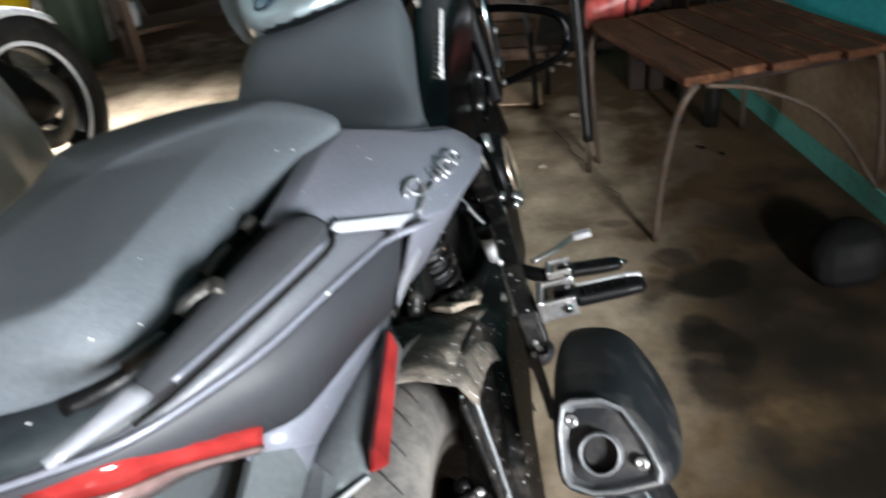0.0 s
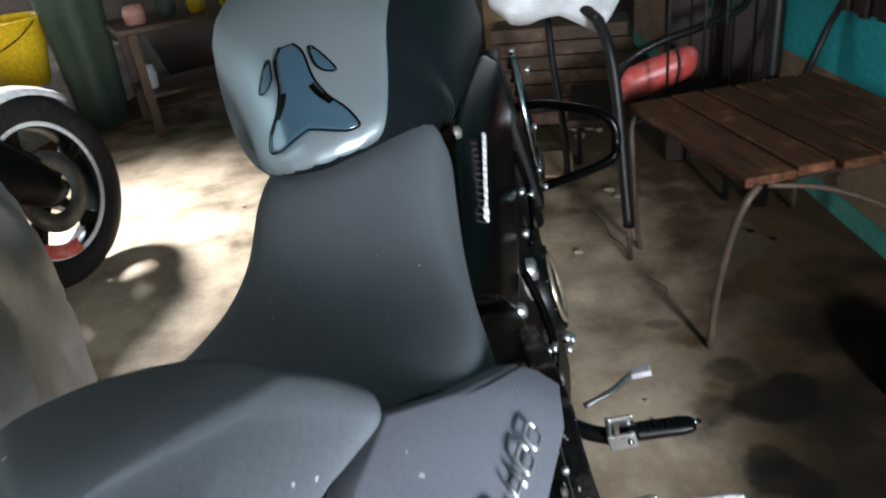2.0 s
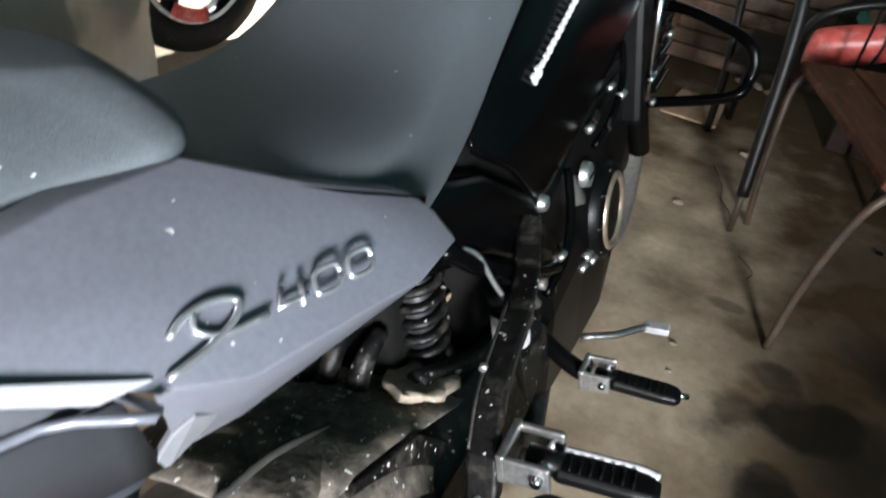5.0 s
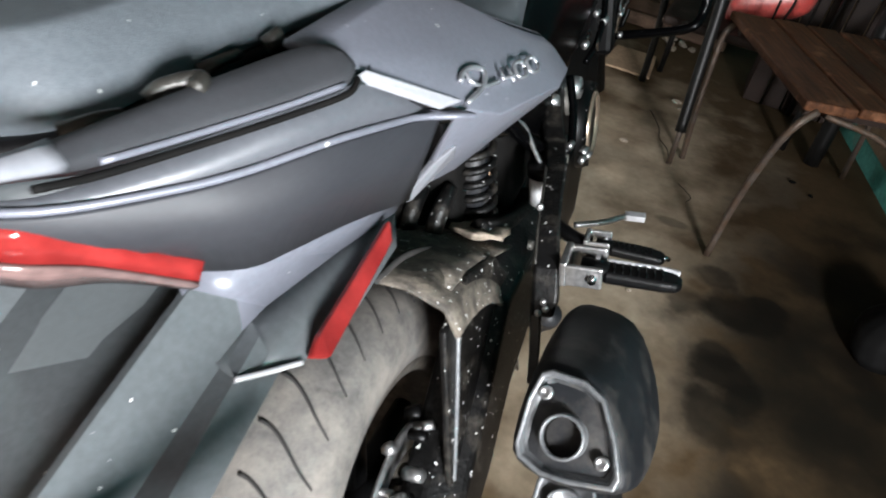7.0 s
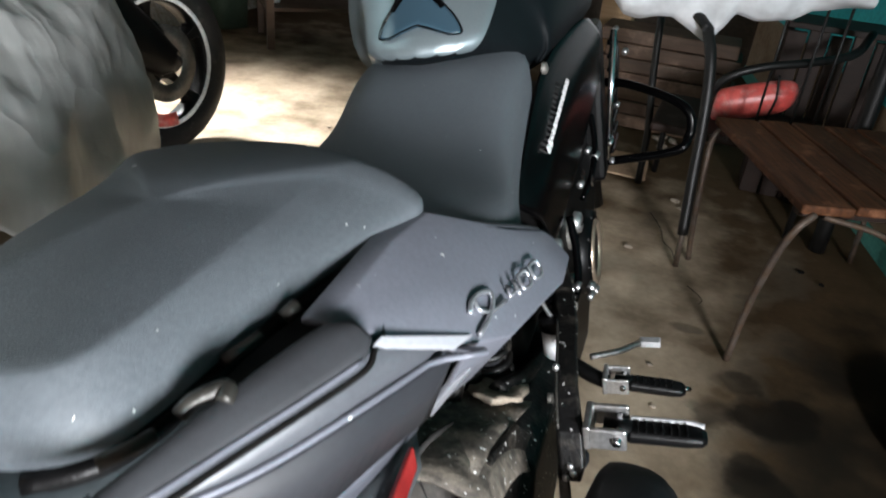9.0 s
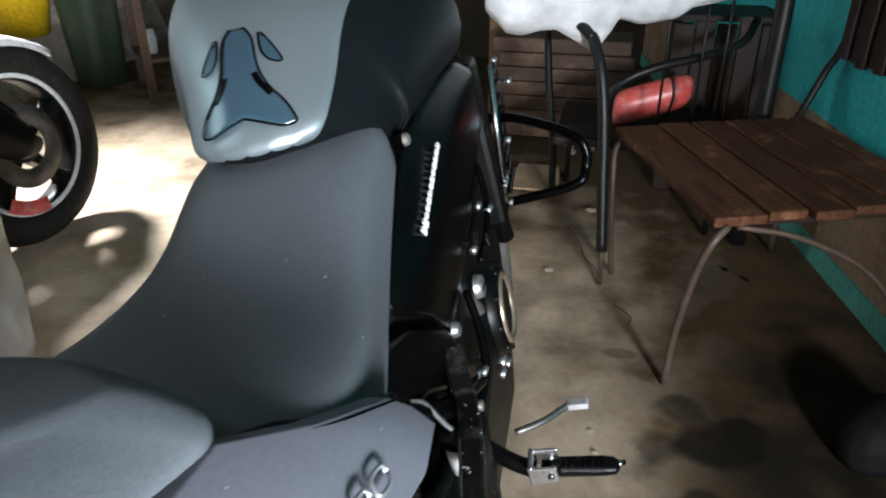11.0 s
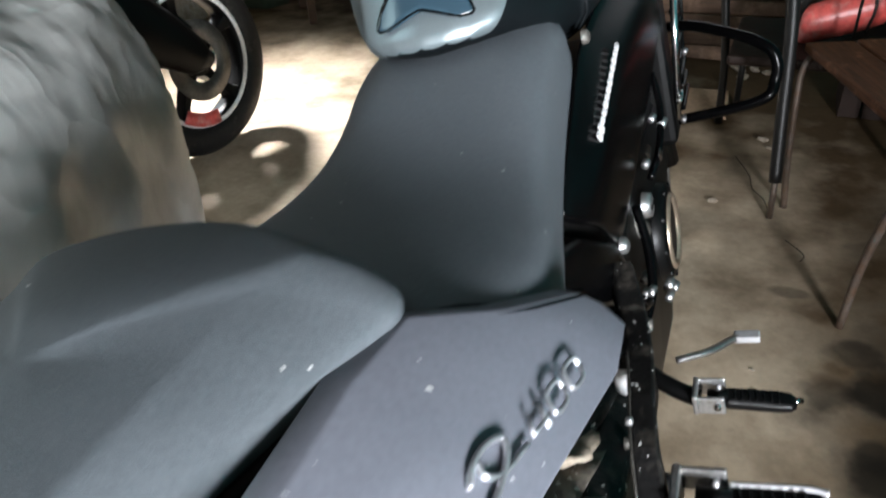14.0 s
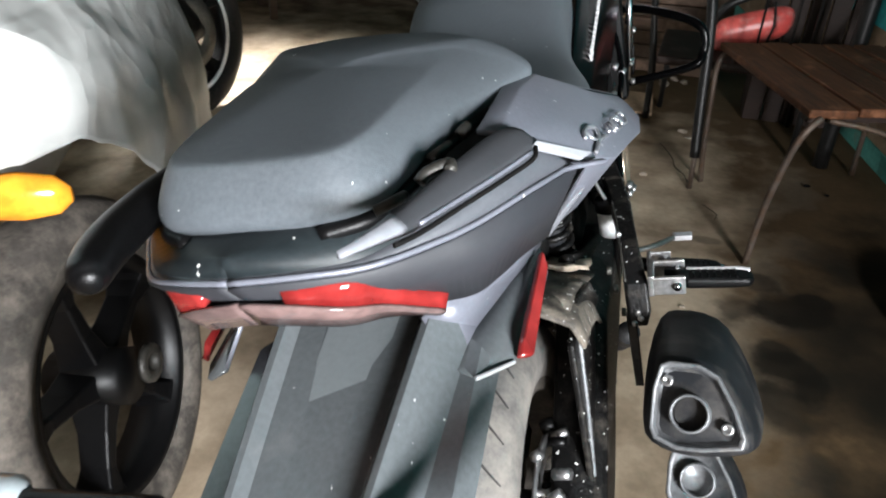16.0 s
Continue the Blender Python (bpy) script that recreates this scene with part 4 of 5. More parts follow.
part("exhaust_pipe", tube([(0.19, 0.44, 0.20), (0.18, 0.47, 0.17), (0.15, 0.52, 0.14), (0.10, 0.75, 0.13)], 0.020, n=12), "exhaust", bike, "dusty exhaust pipe")


def footpeg(name, root, tip, w, pale):
    r, t = Vector(root), Vector(tip)
    d = (t - r).normalized()
    side = d.cross(Vector((0, 0, 1))).normalized()
    up = side.cross(d)
    rings = []
    for k, a, b in ((0, 0.8, 0.8), (0.06, 1, 1), (0.75, 1.05, 0.95), (0.93, 0.95, 0.8), (1, 0.55, 0.5)):
        c = r.lerp(t, k)
        rings.append([c + side * (w * a * x) + up * (w * 0.62 * b * z) for x, z in ((-1, -0.4), (-0.7, -1), (0.7, -1), (1, -0.4), (1, 0.5), (0.75, 1), (-0.75, 1), (-1, 0.5))])
    peg = part(name, loft(rings), "plastic", bike, "ribbed black rubber footpeg", smooth=False, bevel=0.002)
    for k in range(7):
        c = r.lerp(t, 0.15 + 0.1 * k) + up * (w * 0.62)
        part("rib", tube([c - side * w * 0.7, c + side * w * 0.7], 0.0012, n=6, round_=False), "plastic", peg)
    if pale:
        a = [r.lerp(t, k) + up * (w * 0.45) - side * (w * 1.05) * s for k, s in ((0.06, 1), (0.4, 1.02), (0.8, 1.0), (0.97, 0.72))]
        part("pale_edge", tube(a, 0.0035, n=6), "silver", peg, "worn pale edge")
    else:
        part("tip_bolt", tube([t - d * 0.002 - side * 0.004, t + d * 0.008 - side * 0.012 - up * 0.006], 0.004, n=8, round_=False), "chrome", peg, "bright tip bolt")
    return peg


footpeg("pillion_footpeg", (0.285, 0.236, 0.428), (0.369, 0.243, 0.421), 0.0135, True)
footpeg("rider_footpeg", (0.262, 0.527, 0.279), (0.346, 0.535, 0.265), 0.0145, False)
# clevis brackets that carry the pegs
for c, s in ((Vector((0.262, 0.236, 0.430)), 1.0), (Vector((0.243, 0.526, 0.281)), 0.85)):
    br = part("peg_bracket", join(box(c.x - 0.02 * s, c.y - 0.024 * s, c.z - 0.012, c.x - 0.012 * s, c.y + 0.024 * s, c.z + 0.018), box(c.x - 0.014 * s, c.y + 0.018 * s, c.z - 0.010, c.x + 0.026 * s, c.y + 0.024 * s, c.z + 0.016), box(c.x - 0.014 * s, c.y - 0.024 * s, c.z - 0.010, c.x + 0.026 * s, c.y - 0.018 * s, c.z + 0.016)), "alu", bike, "pale cast alloy clevis bracket", smooth=False, bevel=0.002)
    part("pivot_pin", tube([c + Vector((0.016 * s, -0.03 * s, 0.004)), c + Vector((0.016 * s, 0.03 * s, 0.004))], 0.005 * s, n=10, round_=False), "chrome", br, "bright pivot pin")
    part("pivot_boss", tube([c + Vector((0.0, 0, 0.002)), c + Vector((0.03 * s, 0, 0.0))], 0.011 * s, n=10, round_=False), "metal_black", br)
def cast_arm(stations):
    """A flat cast bar: x, y, z, half width across, half depth, and the tilt of its face in degrees."""
    rings = []
    for x, y, z, w, d, tilt in stations:
        n = Vector((0.12, -math.sin(radians(tilt)), math.cos(radians(tilt)))) * d
        c, e = Vector((x, y, z)), Vector((w, 0, 0))
        rings.append([c - e - n, c - e + n * 0.7, c - e * 0.8 + n, c + e * 0.8 + n, c + e + n * 0.7, c + e - n])
    return loft(rings)


arm = part("peg_hanger", cast_arm([(0.226, 0.208, 0.380, 0.012, 0.008, 80), (0.228, 0.214, 0.398, 0.015, 0.011, 75), (0.226, 0.228, 0.430, 0.015, 0.010, 62), (0.219, 0.268, 0.456, 0.013, 0.010, 40), (0.212, 0.32, 0.466, 0.0125, 0.010, 15), (0.204, 0.38, 0.468, 0.014, 0.011, 5), (0.190, 0.44, 0.474, 0.015, 0.012, -10), (0.172, 0.50, 0.500, 0.014, 0.012, -25)]), "grime", bike, "broad black cast footpeg hanger", smooth=False, bevel=0.003)
part("hanger_edge", tube([(0.214, 0.222, 0.436), (0.208, 0.262, 0.464), (0.201, 0.32, 0.476), (0.192, 0.38, 0.479)], 0.0016, n=6), "grimesteel", arm, "worn edge of the hanger")
part("muffler_strut", cast_arm([(0.217, 0.212, 0.392, 0.0055, 0.006, 80), (0.219, 0.205, 0.360, 0.0065, 0.006, 75), (0.221, 0.192, 0.335, 0.006, 0.006, 62), (0.224, 0.165, 0.312, 0.005, 0.005, 50)]), "grimesteel", bike, "grimy strut between hanger and muffler", smooth=False, bevel=0.002)
for p in ((0.222, 0.203, 0.386), (0.230, 0.205, 0.392), (0.227, 0.206, 0.400), (0.205, 0.285, 0.474)):
    part("hanger_bolt", spun([(0, 0.0042), (0.004, 0.0042), (0.005, 0.003), (0.005, 0)], 8, Matrix.Translation(p) @ pose(0, 0, 0, 0, 0, -80)), "alu", arm, "small bright bolt head")
part("rider_hanger", tube([(0.232, 0.526, 0.279), (0.205, 0.535, 0.285), (0.175, 0.55, 0.295), (0.14, 0.57, 0.31)], 0.012, n=10), "metal_black", bike, "black rider footpeg hanger")
for p in ((0.2, 0.455, 0.455), (0.178, 0.344, 0.382), (0.186, 0.333, 0.356), (0.19, 0.369, 0.29)):
    part("bolt", spun([(0, 0.007), (0.006, 0.007), (0.007, 0.005), (0.007, 0)], 10, Matrix.Translation(p)), "castgrey", bike, "small dull bolt")

# brake reservoir, spring and frame

def jar(c, r, z0, z1, n=18):
    rings = []
    for k, s in ((0, 0.86), (0.08, 1), (0.92, 1), (1, 0.95)):
        z = z0 + (z1 - z0) * k
        rings.append([(c[0] + r * s * 1.1 * math.cos(2 * math.pi * i / n), c[1] + r * s * math.sin(2 * math.pi * i / n), z) for i in range(n)])
    return loft(rings)


res = part("brake_reservoir", jar((0.188, 0.392), 0.0185, 0.418, 0.458), "white", bike, "milky white brake fluid reservoir")
part("reservoir_cap", jar((0.187, 0.392), 0.0195, 0.458, 0.478), "plastic", res, "black ribbed cap")
part("reservoir_hose", tube([(0.188, 0.392, 0.418), (0.19, 0.40, 0.39), (0.185, 0.42, 0.34), (0.18, 0.44, 0.30)], 0.005, n=8), "plastic", bike, "black rubber hose")
shock = part("shock_body", tube([(0.105, 0.352, 0.36), (0.105, 0.352, 0.56)], 0.019, n=16, round_=False), "exhaust", bike, "dusty dark shock absorber body")
part("coil_spring", tube([(0.105 + 0.026 * math.cos(a), 0.352 + 0.026 * math.sin(a), 0.415 + 0.0030 * a) for a in [2 * math.pi * k / 14 for k in range(14 * 6)]], 0.0048, n=8, steps=1), "grime", shock, "grimy black coil spring")
part("spring_seat", spun([(-0.006, 0.0), (-0.006, 0.029), (0.006, 0.031), (0.008, 0.022), (0.008, 0)], 24, pose(0.105, 0.352, 0.408, 0, -90, 0)), "grimesteel", shock, "grimy spring seat")
for x, y in ((0.045, 0.238), (0.078, 0.244), (0.022, 0.232)):
    part("rubber_lug", tube([(x, y + 0.018, 0.405), (x + 0.004, y + 0.014, 0.438), (x + 0.012, y + 0.026, 0.466), (x + 0.016, y + 0.052, 0.480)], lambda t: 0.0135 - 0.005 * t, n=10), "grime", bike, "grimy curved rubber lug over the guard")
part("frame_tube", tube([(0.128, 0.29, 0.43), (0.142, 0.36, 0.40), (0.150, 0.46, 0.37), (0.150, 0.56, 0.33)], 0.012, n=10), "grime", bike, "black frame tube")
part("frame_tube", tube([(0.150, 0.33, 0.56), (0.166, 0.40, 0.50), (0.176, 0.50, 0.44), (0.180, 0.58, 0.40)], 0.010, n=10), "gloss", bike, "glossy black frame tube")
part("paper_tag", box(0.118, 0.376, 0.460, 0.121, 0.396, 0.466), "card", bike, "small tan paper tag", bevel=0.0005)
part("side_frame", loft([[(x - 0.03, y, z - 0.05), (x, y, z - 0.045), (x + 0.004, y, z), (x, y, z + 0.045), (x - 0.03, y, z + 0.05)] for x, y, z in ((0.13, 0.18, 0.60), (0.15, 0.30, 0.59), (0.16, 0.42, 0.55), (0.165, 0.54, 0.47), (0.16, 0.62, 0.38), (0.15, 0.66, 0.27))]), "gloss", bike, "black cast side frame", bevel=0.008)
part("air_box", box(-0.12, 0.40, 0.36, 0.135, 0.66, 0.66), "sootshade", bike, "black air box under the seat", bevel=0.03)
part("inner_panel", box(-0.10, 0.30, 0.30, 0.10, 0.62, 0.66), "sootshade", bike, "dark inner frame panel", bevel=0.02)
part("cable_tag", box(0.139, 0.400, 0.523, 0.142, 0.426, 0.531), "tagblue", bike, "small pale blue cable tag")
part("wire", tube([(0.158, 0.36, 0.545), (0.166, 0.375, 0.53), (0.176, 0.385, 0.495), (0.182, 0.39, 0.478)], 0.003, n=6), "alu", bike, "thin bare wire")


# engine and its covers
def engine_block():
    return loft([[(0.15 + d, y, zt), (0.15 + d + 0.01, y, (zt + zb) / 2), (0.14 + d, y, zb), (-0.12, y, zb), (-0.13, y, (zt + zb) / 2), (-0.12, y, zt)] for y, zt, zb, d in ((0.50, 0.36, 0.17, -0.03), (0.62, 0.46, 0.12, 0.0), (0.78, 0.52, 0.10, 0.0), (0.92, 0.54, 0.10, 0.005), (1.06, 0.60, 0.16, 0.0), (1.12, 0.58, 0.24, -0.02))])


eng = part("engine", engine_block(), "metal_black", bike, "black engine block", smooth=False, bevel=0.015)
cm = Matrix.Translation((0.155, 0.88, 0.33))
part("clutch_cover", spun([(0, 0.085), (0.018, 0.082), (0.024, 0.07), (0.022, 0.06), (0.024, 0.0)], 40, cm), "metal_black", eng, "round black clutch cover")
part("cover_ring", spun([(0.020, 0.052), (0.027, 0.054), (0.029, 0.060), (0.025, 0.066), (0.018, 0.064)], 40, cm), "bronze", eng, "pale bronze cover ring")
part("oil_cap", spun([(0, 0.02), (0.012, 0.018), (0.014, 0.012), (0.014, 0)], 20, Matrix.Translation((0.160, 0.764, 0.444))), "alu", eng, "pale round filler cap")
for k in range(9):
    a = 2 * math.pi * k / 9 + 0.3
    part("cover_bolt", spun([(0, 0.006), (0.006, 0.006), (0.007, 0)], 8, Matrix.Translation((0.172, 0.88 + 0.076 * math.cos(a), 0.33 + 0.076 * math.sin(a)))), "metal_black", eng)
for k in range(7):
    z = 0.50 + 0.022 * k
    part("cooling_fin", box(-0.11, 0.80, z, 0.158, 1.04, z + 0.006), "metal_black", eng, bevel=0.002, smooth=False)
part("radiator_guard", box(0.12, 1.02, 0.42, 0.19, 1.10, 0.74), "metal_black", bike, "black radiator side cover", bevel=0.012, smooth=False)
for a, b in (((0.192, 1.05, 0.46), (0.215, 1.06, 0.72)), ((0.2, 1.03, 0.50), (0.2, 1.10, 0.50)), ((0.165, 0.83, 0.56), (0.172, 0.96, 0.60))):
    part("engine_pipe", tube([a, b], 0.006, n=8, round_=False), "chrome", bike, "bright metal pipe")
for p, r, l in (((0.180, 0.717, 0.529), 0.006, 0.01), ((0.172, 0.615, 0.406), 0.007, 0.012), ((0.198, 0.635, 0.380), 0.007, 0.014), ((0.205, 0.642, 0.372), 0.0045, 0.012), ((0.180, 0.568, 0.415), 0.006, 0.01), ((0.190, 0.553, 0.427), 0.005, 0.012), ((0.200, 0.610, 0.378), 0.0055, 0.012),
                ((0.215, 1.275, 0.631), 0.007, 0.012), ((0.200, 1.237, 0.688), 0.006, 0.012), ((0.203, 1.175, 0.538), 0.0055, 0.01), ((0.190, 0.848, 0.532), 0.007, 0.014), ((0.180, 0.829, 0.550), 0.005, 0.012), ((0.198, 1.06, 0.45), 0.005, 0.01), ((0.200, 1.03, 0.50), 0.004, 0.01)):
    part("engine_fitting", tube([p, (p[0] + 0.3 * l, p[1] + l, p[2] + 0.35 * l)], r, n=8, round_=False), "alu", eng, "small bright fitting")
for a, b in (((0.180, 0.735, 0.540), (0.182, 0.768, 0.534)), ((0.190, 0.780, 0.516), (0.191, 0.800, 0.510))):
    a, b = Vector(a), Vector(b)
    m_ = (a + b) / 2
    part("bright_tab", prism([a, m_ + Vector((0, 0, 0.010)), b, m_ - Vector((0, 0, 0.012))], (0.003, 0, 0)), "chrome", eng, "bright triangular metal tab", smooth=False, bevel=0.0008)
part("filler_boss", tube([(0.13, 0.742, 0.425), (0.158, 0.746, 0.436)], 0.030, n=20, round_=False), "castgrey", eng, "grey boss under the filler cap")
part("cap_slot", box(0.1738, 0.748, 0.443, 0.1752, 0.780, 0.446), "sootshade", eng, "dark slot of the filler cap")
for pts, r, mt, lb in (([(0.200, 1.237, 0.690), (0.204, 1.24, 0.64), (0.202, 1.222, 0.588), (0.198, 1.17, 0.53), (0.188, 1.10, 0.47)], 0.0035, "plastic", "thin black cable"),
                       ([(0.182, 0.90, 0.60), (0.190, 0.87, 0.55), (0.188, 0.81, 0.51), (0.178, 0.76, 0.49)], 0.0055, "gloss", "black rubber hose"),
                       ([(0.17, 0.66, 0.50), (0.182, 0.63, 0.45), (0.186, 0.59, 0.41), (0.176, 0.54, 0.38)], 0.0065, "gloss", "black rubber hose"),
                       ([(0.145, 0.458, 0.525), (0.150, 0.466, 0.508), (0.156, 0.474, 0.488)], 0.0030, "castgrey", "dull wire end"),
                       ([(0.168, 0.467, 0.456), (0.170, 0.510, 0.416)], 0.0022, "alu", "thin bright rod"),
                       ([(0.172, 0.478, 0.440), (0.177, 0.482, 0.420), (0.182, 0.490, 0.400)], 0.0065, "castgrey", "dull metal link")):
    part("hose" if mt == "gloss" else "cable", tube(pts, r, n=8), mt, bike, lb)
for k in range(9):
    z = 0.46 + 0.026 * k
    part("radiator_slat", box(0.188, 1.085 + 0.012 * k, z, 0.203, 1.205 + 0.006 * k, z + 0.010), "gloss", bike, bevel=0.003, smooth=False)
part("brake_pedal", tube([(0.19, 0.648, 0.240), (0.235, 0.672, 0.238), (0.262, 0.695, 0.238), (0.275, 0.705, 0.237)], 0.0055, n=8), "alu", bike, "thin bright brake pedal lever")
part("pedal_pad", box(0.268, 0.697, 0.231, 0.304, 0.716, 0.242), "silver", bike, "bright ridged pedal pad", bevel=0.002, smooth=False)
part("crash_guard", tube([(0.10, 1.20, 0.585), (0.148, 1.178, 0.591), (0.217, 1.165, 0.590), (0.30, 1.10, 0.575), (0.345, 1.068, 0.555), (0.357, 1.060, 0.53), (0.352, 1.055, 0.50), (0.33, 1.04, 0.476), (0.227, 1.066, 0.453), (0.14, 1.098, 0.438), (0.08, 1.11, 0.43)], 0.0095, n=12), "gloss", bike, "glossy black tubular crash guard")


def cover_panel():
    # black plastic cover beside seat and tank: a ridge runs down its middle
    rows = [((0.146, 0.40, 0.625), (0.166, 0.47, 0.575), (0.158, 0.585, 0.475)), ((0.148, 0.47, 0.665), (0.172, 0.555, 0.62), (0.165, 0.64, 0.50)), ((0.150, 0.56, 0.715), (0.178, 0.66, 0.66), (0.172, 0.72, 0.53)),
            ((0.150, 0.63, 0.752), (0.182, 0.76, 0.69), (0.178, 0.81, 0.56)), ((0.165, 0.76, 0.77), (0.190, 0.88, 0.715), (0.185, 0.92, 0.60)), ((0.185, 0.92, 0.775), (0.200, 1.0, 0.73), (0.19, 1.04, 0.64))]
    return loft([[Vector(a) * (1 - k) + Vector(b) * k for k in (0, 0.33, 0.66)] + [Vector(b) * (1 - k) + Vector(c) * k for k in (0, 0.33, 0.66, 1)] for a, b, c in rows], caps=False, closed=False)


for fl in (False, True):
    bm = cover_panel()
    part("side_cover", flipped(bm) if fl else bm, "gloss", bike, "glossy black plastic side cover", thick=0.005, sub=1)
# white lettering strip on the cover, too small to read
a, b = Vector((0.1615, 0.547, 0.648)), Vector((0.172, 0.695, 0.712))
side = Vector((0.0, 0.55, -0.6)).normalized()
for k in range(13):
    c = a.lerp(b, (k + 0.5) / 13) + Vector((0.004, 0, 0))
    w = (0.009, 0.010, 0.0045, 0.0055, 0.006, 0.005, 0.0055, 0.006, 0.005, 0.0055, 0.006, 0.0055, 0.006)[k]
    d = (b - a) / 13 * 0.33
    part("lettering_bar", prism([c - d - side * w, c + d - side * w * 0.8, c + d + side * w * 0.8, c - d + side * w], (0.003, 0, 0)), "decal", bike, "white lettering bar", smooth=False)
part("cover_bolt", spun([(0, 0.009), (0.006, 0.008), (0.008, 0.004), (0.008, 0)], 12, Matrix.Translation((0.155, 0.618, 0.748))), "castgrey", bike, "bright bolt at the seat corner")
part("cover_bolt", spun([(0, 0.012), (0.008, 0.01), (0.011, 0.004), (0.011, 0)], 12, Matrix.Translation((0.160, 0.578, 0.488))), "alu", bike, "bright bolt at the cover's foot")
# reflection on top of the tank, painted as a small white patch
LX, LY, LZ = -0.05, 0.78, 1.012
bm = bmesh.new()
bm.faces.new([bm.verts.new(p) for p in ((LX - 0.020, LY - 0.016, LZ), (LX + 0.020, LY - 0.004, LZ), (LX + 0.020, LY + 0.016, LZ), (LX - 0.020, LY + 0.006, LZ))])
bmesh.ops.subdivide_edges(bm, edges=bm.edges, cuts=3, use_grid_fill=True)
onto_tank(part("tank_label", bm, "decal", tank, "small white patch painted as a reflection"), 0.002, 0.001)

# raised badge: a slashed letter form and three numerals
BX = Vector((0.015, 0.098, -0.019)).normalized()
BN = Vector((0.717, -0.012, 0.697)).normalized()
BY = BN.cross(BX).normalized()
BX = BY.cross(BN).normalized()
B0 = Vector((0.2135, -0.013, 0.7275))


def badge_pt(u, v, w=0.0):
    return B0 + BX * u + BY * v + BN * w


def numeral_pt(k, u, v):
    """A point of the k-th numeral: u and v in widths and heights, slanted forward."""
    return badge_pt(0.046 + 0.023 * k + 0.017 * u + 0.006 * v, -0.0165 + 0.0005 * k + 0.0120 * v, 0.0012)


OVAL = [(0.5 + 0.5 * math.copysign(abs(math.cos(a)) ** 0.6, math.cos(a)), 0.5 + 0.5 * math.copysign(abs(math.sin(a)) ** 0.6, math.sin(a))) for a in [2 * math.pi * k / 16 for k in range(17)]]
part("badge_numeral", join(tube([numeral_pt(0, 0.85, 0.0), numeral_pt(0, 0.85, 1.0)], 0.0015, n=6, round_=False), tube([numeral_pt(0, 0.2, 1.0), numeral_pt(0, 0.0, 0.35), numeral_pt(0, 1.1, 0.35)], 0.0014, n=6, round_=False)), "badge", bike, "raised chrome-edged numeral")
for k in (1, 2):
    part("badge_numeral", tube([numeral_pt(k, u, v) for u, v in OVAL], 0.0015, n=6, round_=False), "badge", bike, "raised chrome-edged numeral")
part("badge_letter", join(tube([badge_pt(-0.001, -0.004), badge_pt(0.008, 0.001), badge_pt(0.022, 0.003), badge_pt(0.034, -0.001), badge_pt(0.028, -0.008), badge_pt(0.012, -0.014), badge_pt(-0.010, -0.0185)], 0.0019, n=6, steps=4), tube([badge_pt(0.013, 0.001), badge_pt(0.010, -0.006), badge_pt(0.020, -0.012), badge_pt(0.043, -0.0125)], 0.0016, n=6, steps=3)), "badge", bike, "raised slashed badge letter")
# front wheel and fork, behind the tank
fm = Matrix.Translation((0.03, 1.42, 0.21))
fw = part("front_wheel", spun([(-0.04, 0.19), (-0.05, 0.23), (-0.03, 0.265), (0, 0.275), (0.03, 0.265), (0.05, 0.23), (0.04, 0.19), (-0.04, 0.19)], 64, fm), "rubber", bike, "dusty black front tyre")
part("hub", spun([(-0.05, 0), (-0.05, 0.05), (0.05, 0.05), (0.05, 0)], 20, fm), "plastic", fw)
for k in range(5):
    a = 2 * math.pi * k / 5
    part("spoke", tube([(0.03, 1.42, 0.21), (0.03, 1.42 + 0.2 * math.cos(a), 0.21 + 0.2 * math.sin(a))], 0.014, n=8, round_=False), "plastic", fw)
for x in (-0.08, 0.11):
    part("fork_leg", tube([(x, 1.42, 0.21), (x, 1.22, 0.78)], 0.024, n=12, round_=False), "metal_black", bike, "black fork leg")
part("side_stand", tube([(-0.10, 0.62, 0.18), (-0.17, 0.60, 0.05), (-0.205, 0.59, -0.085)], 0.011, n=8, round_=False), "metal_black", bike, "black side stand")

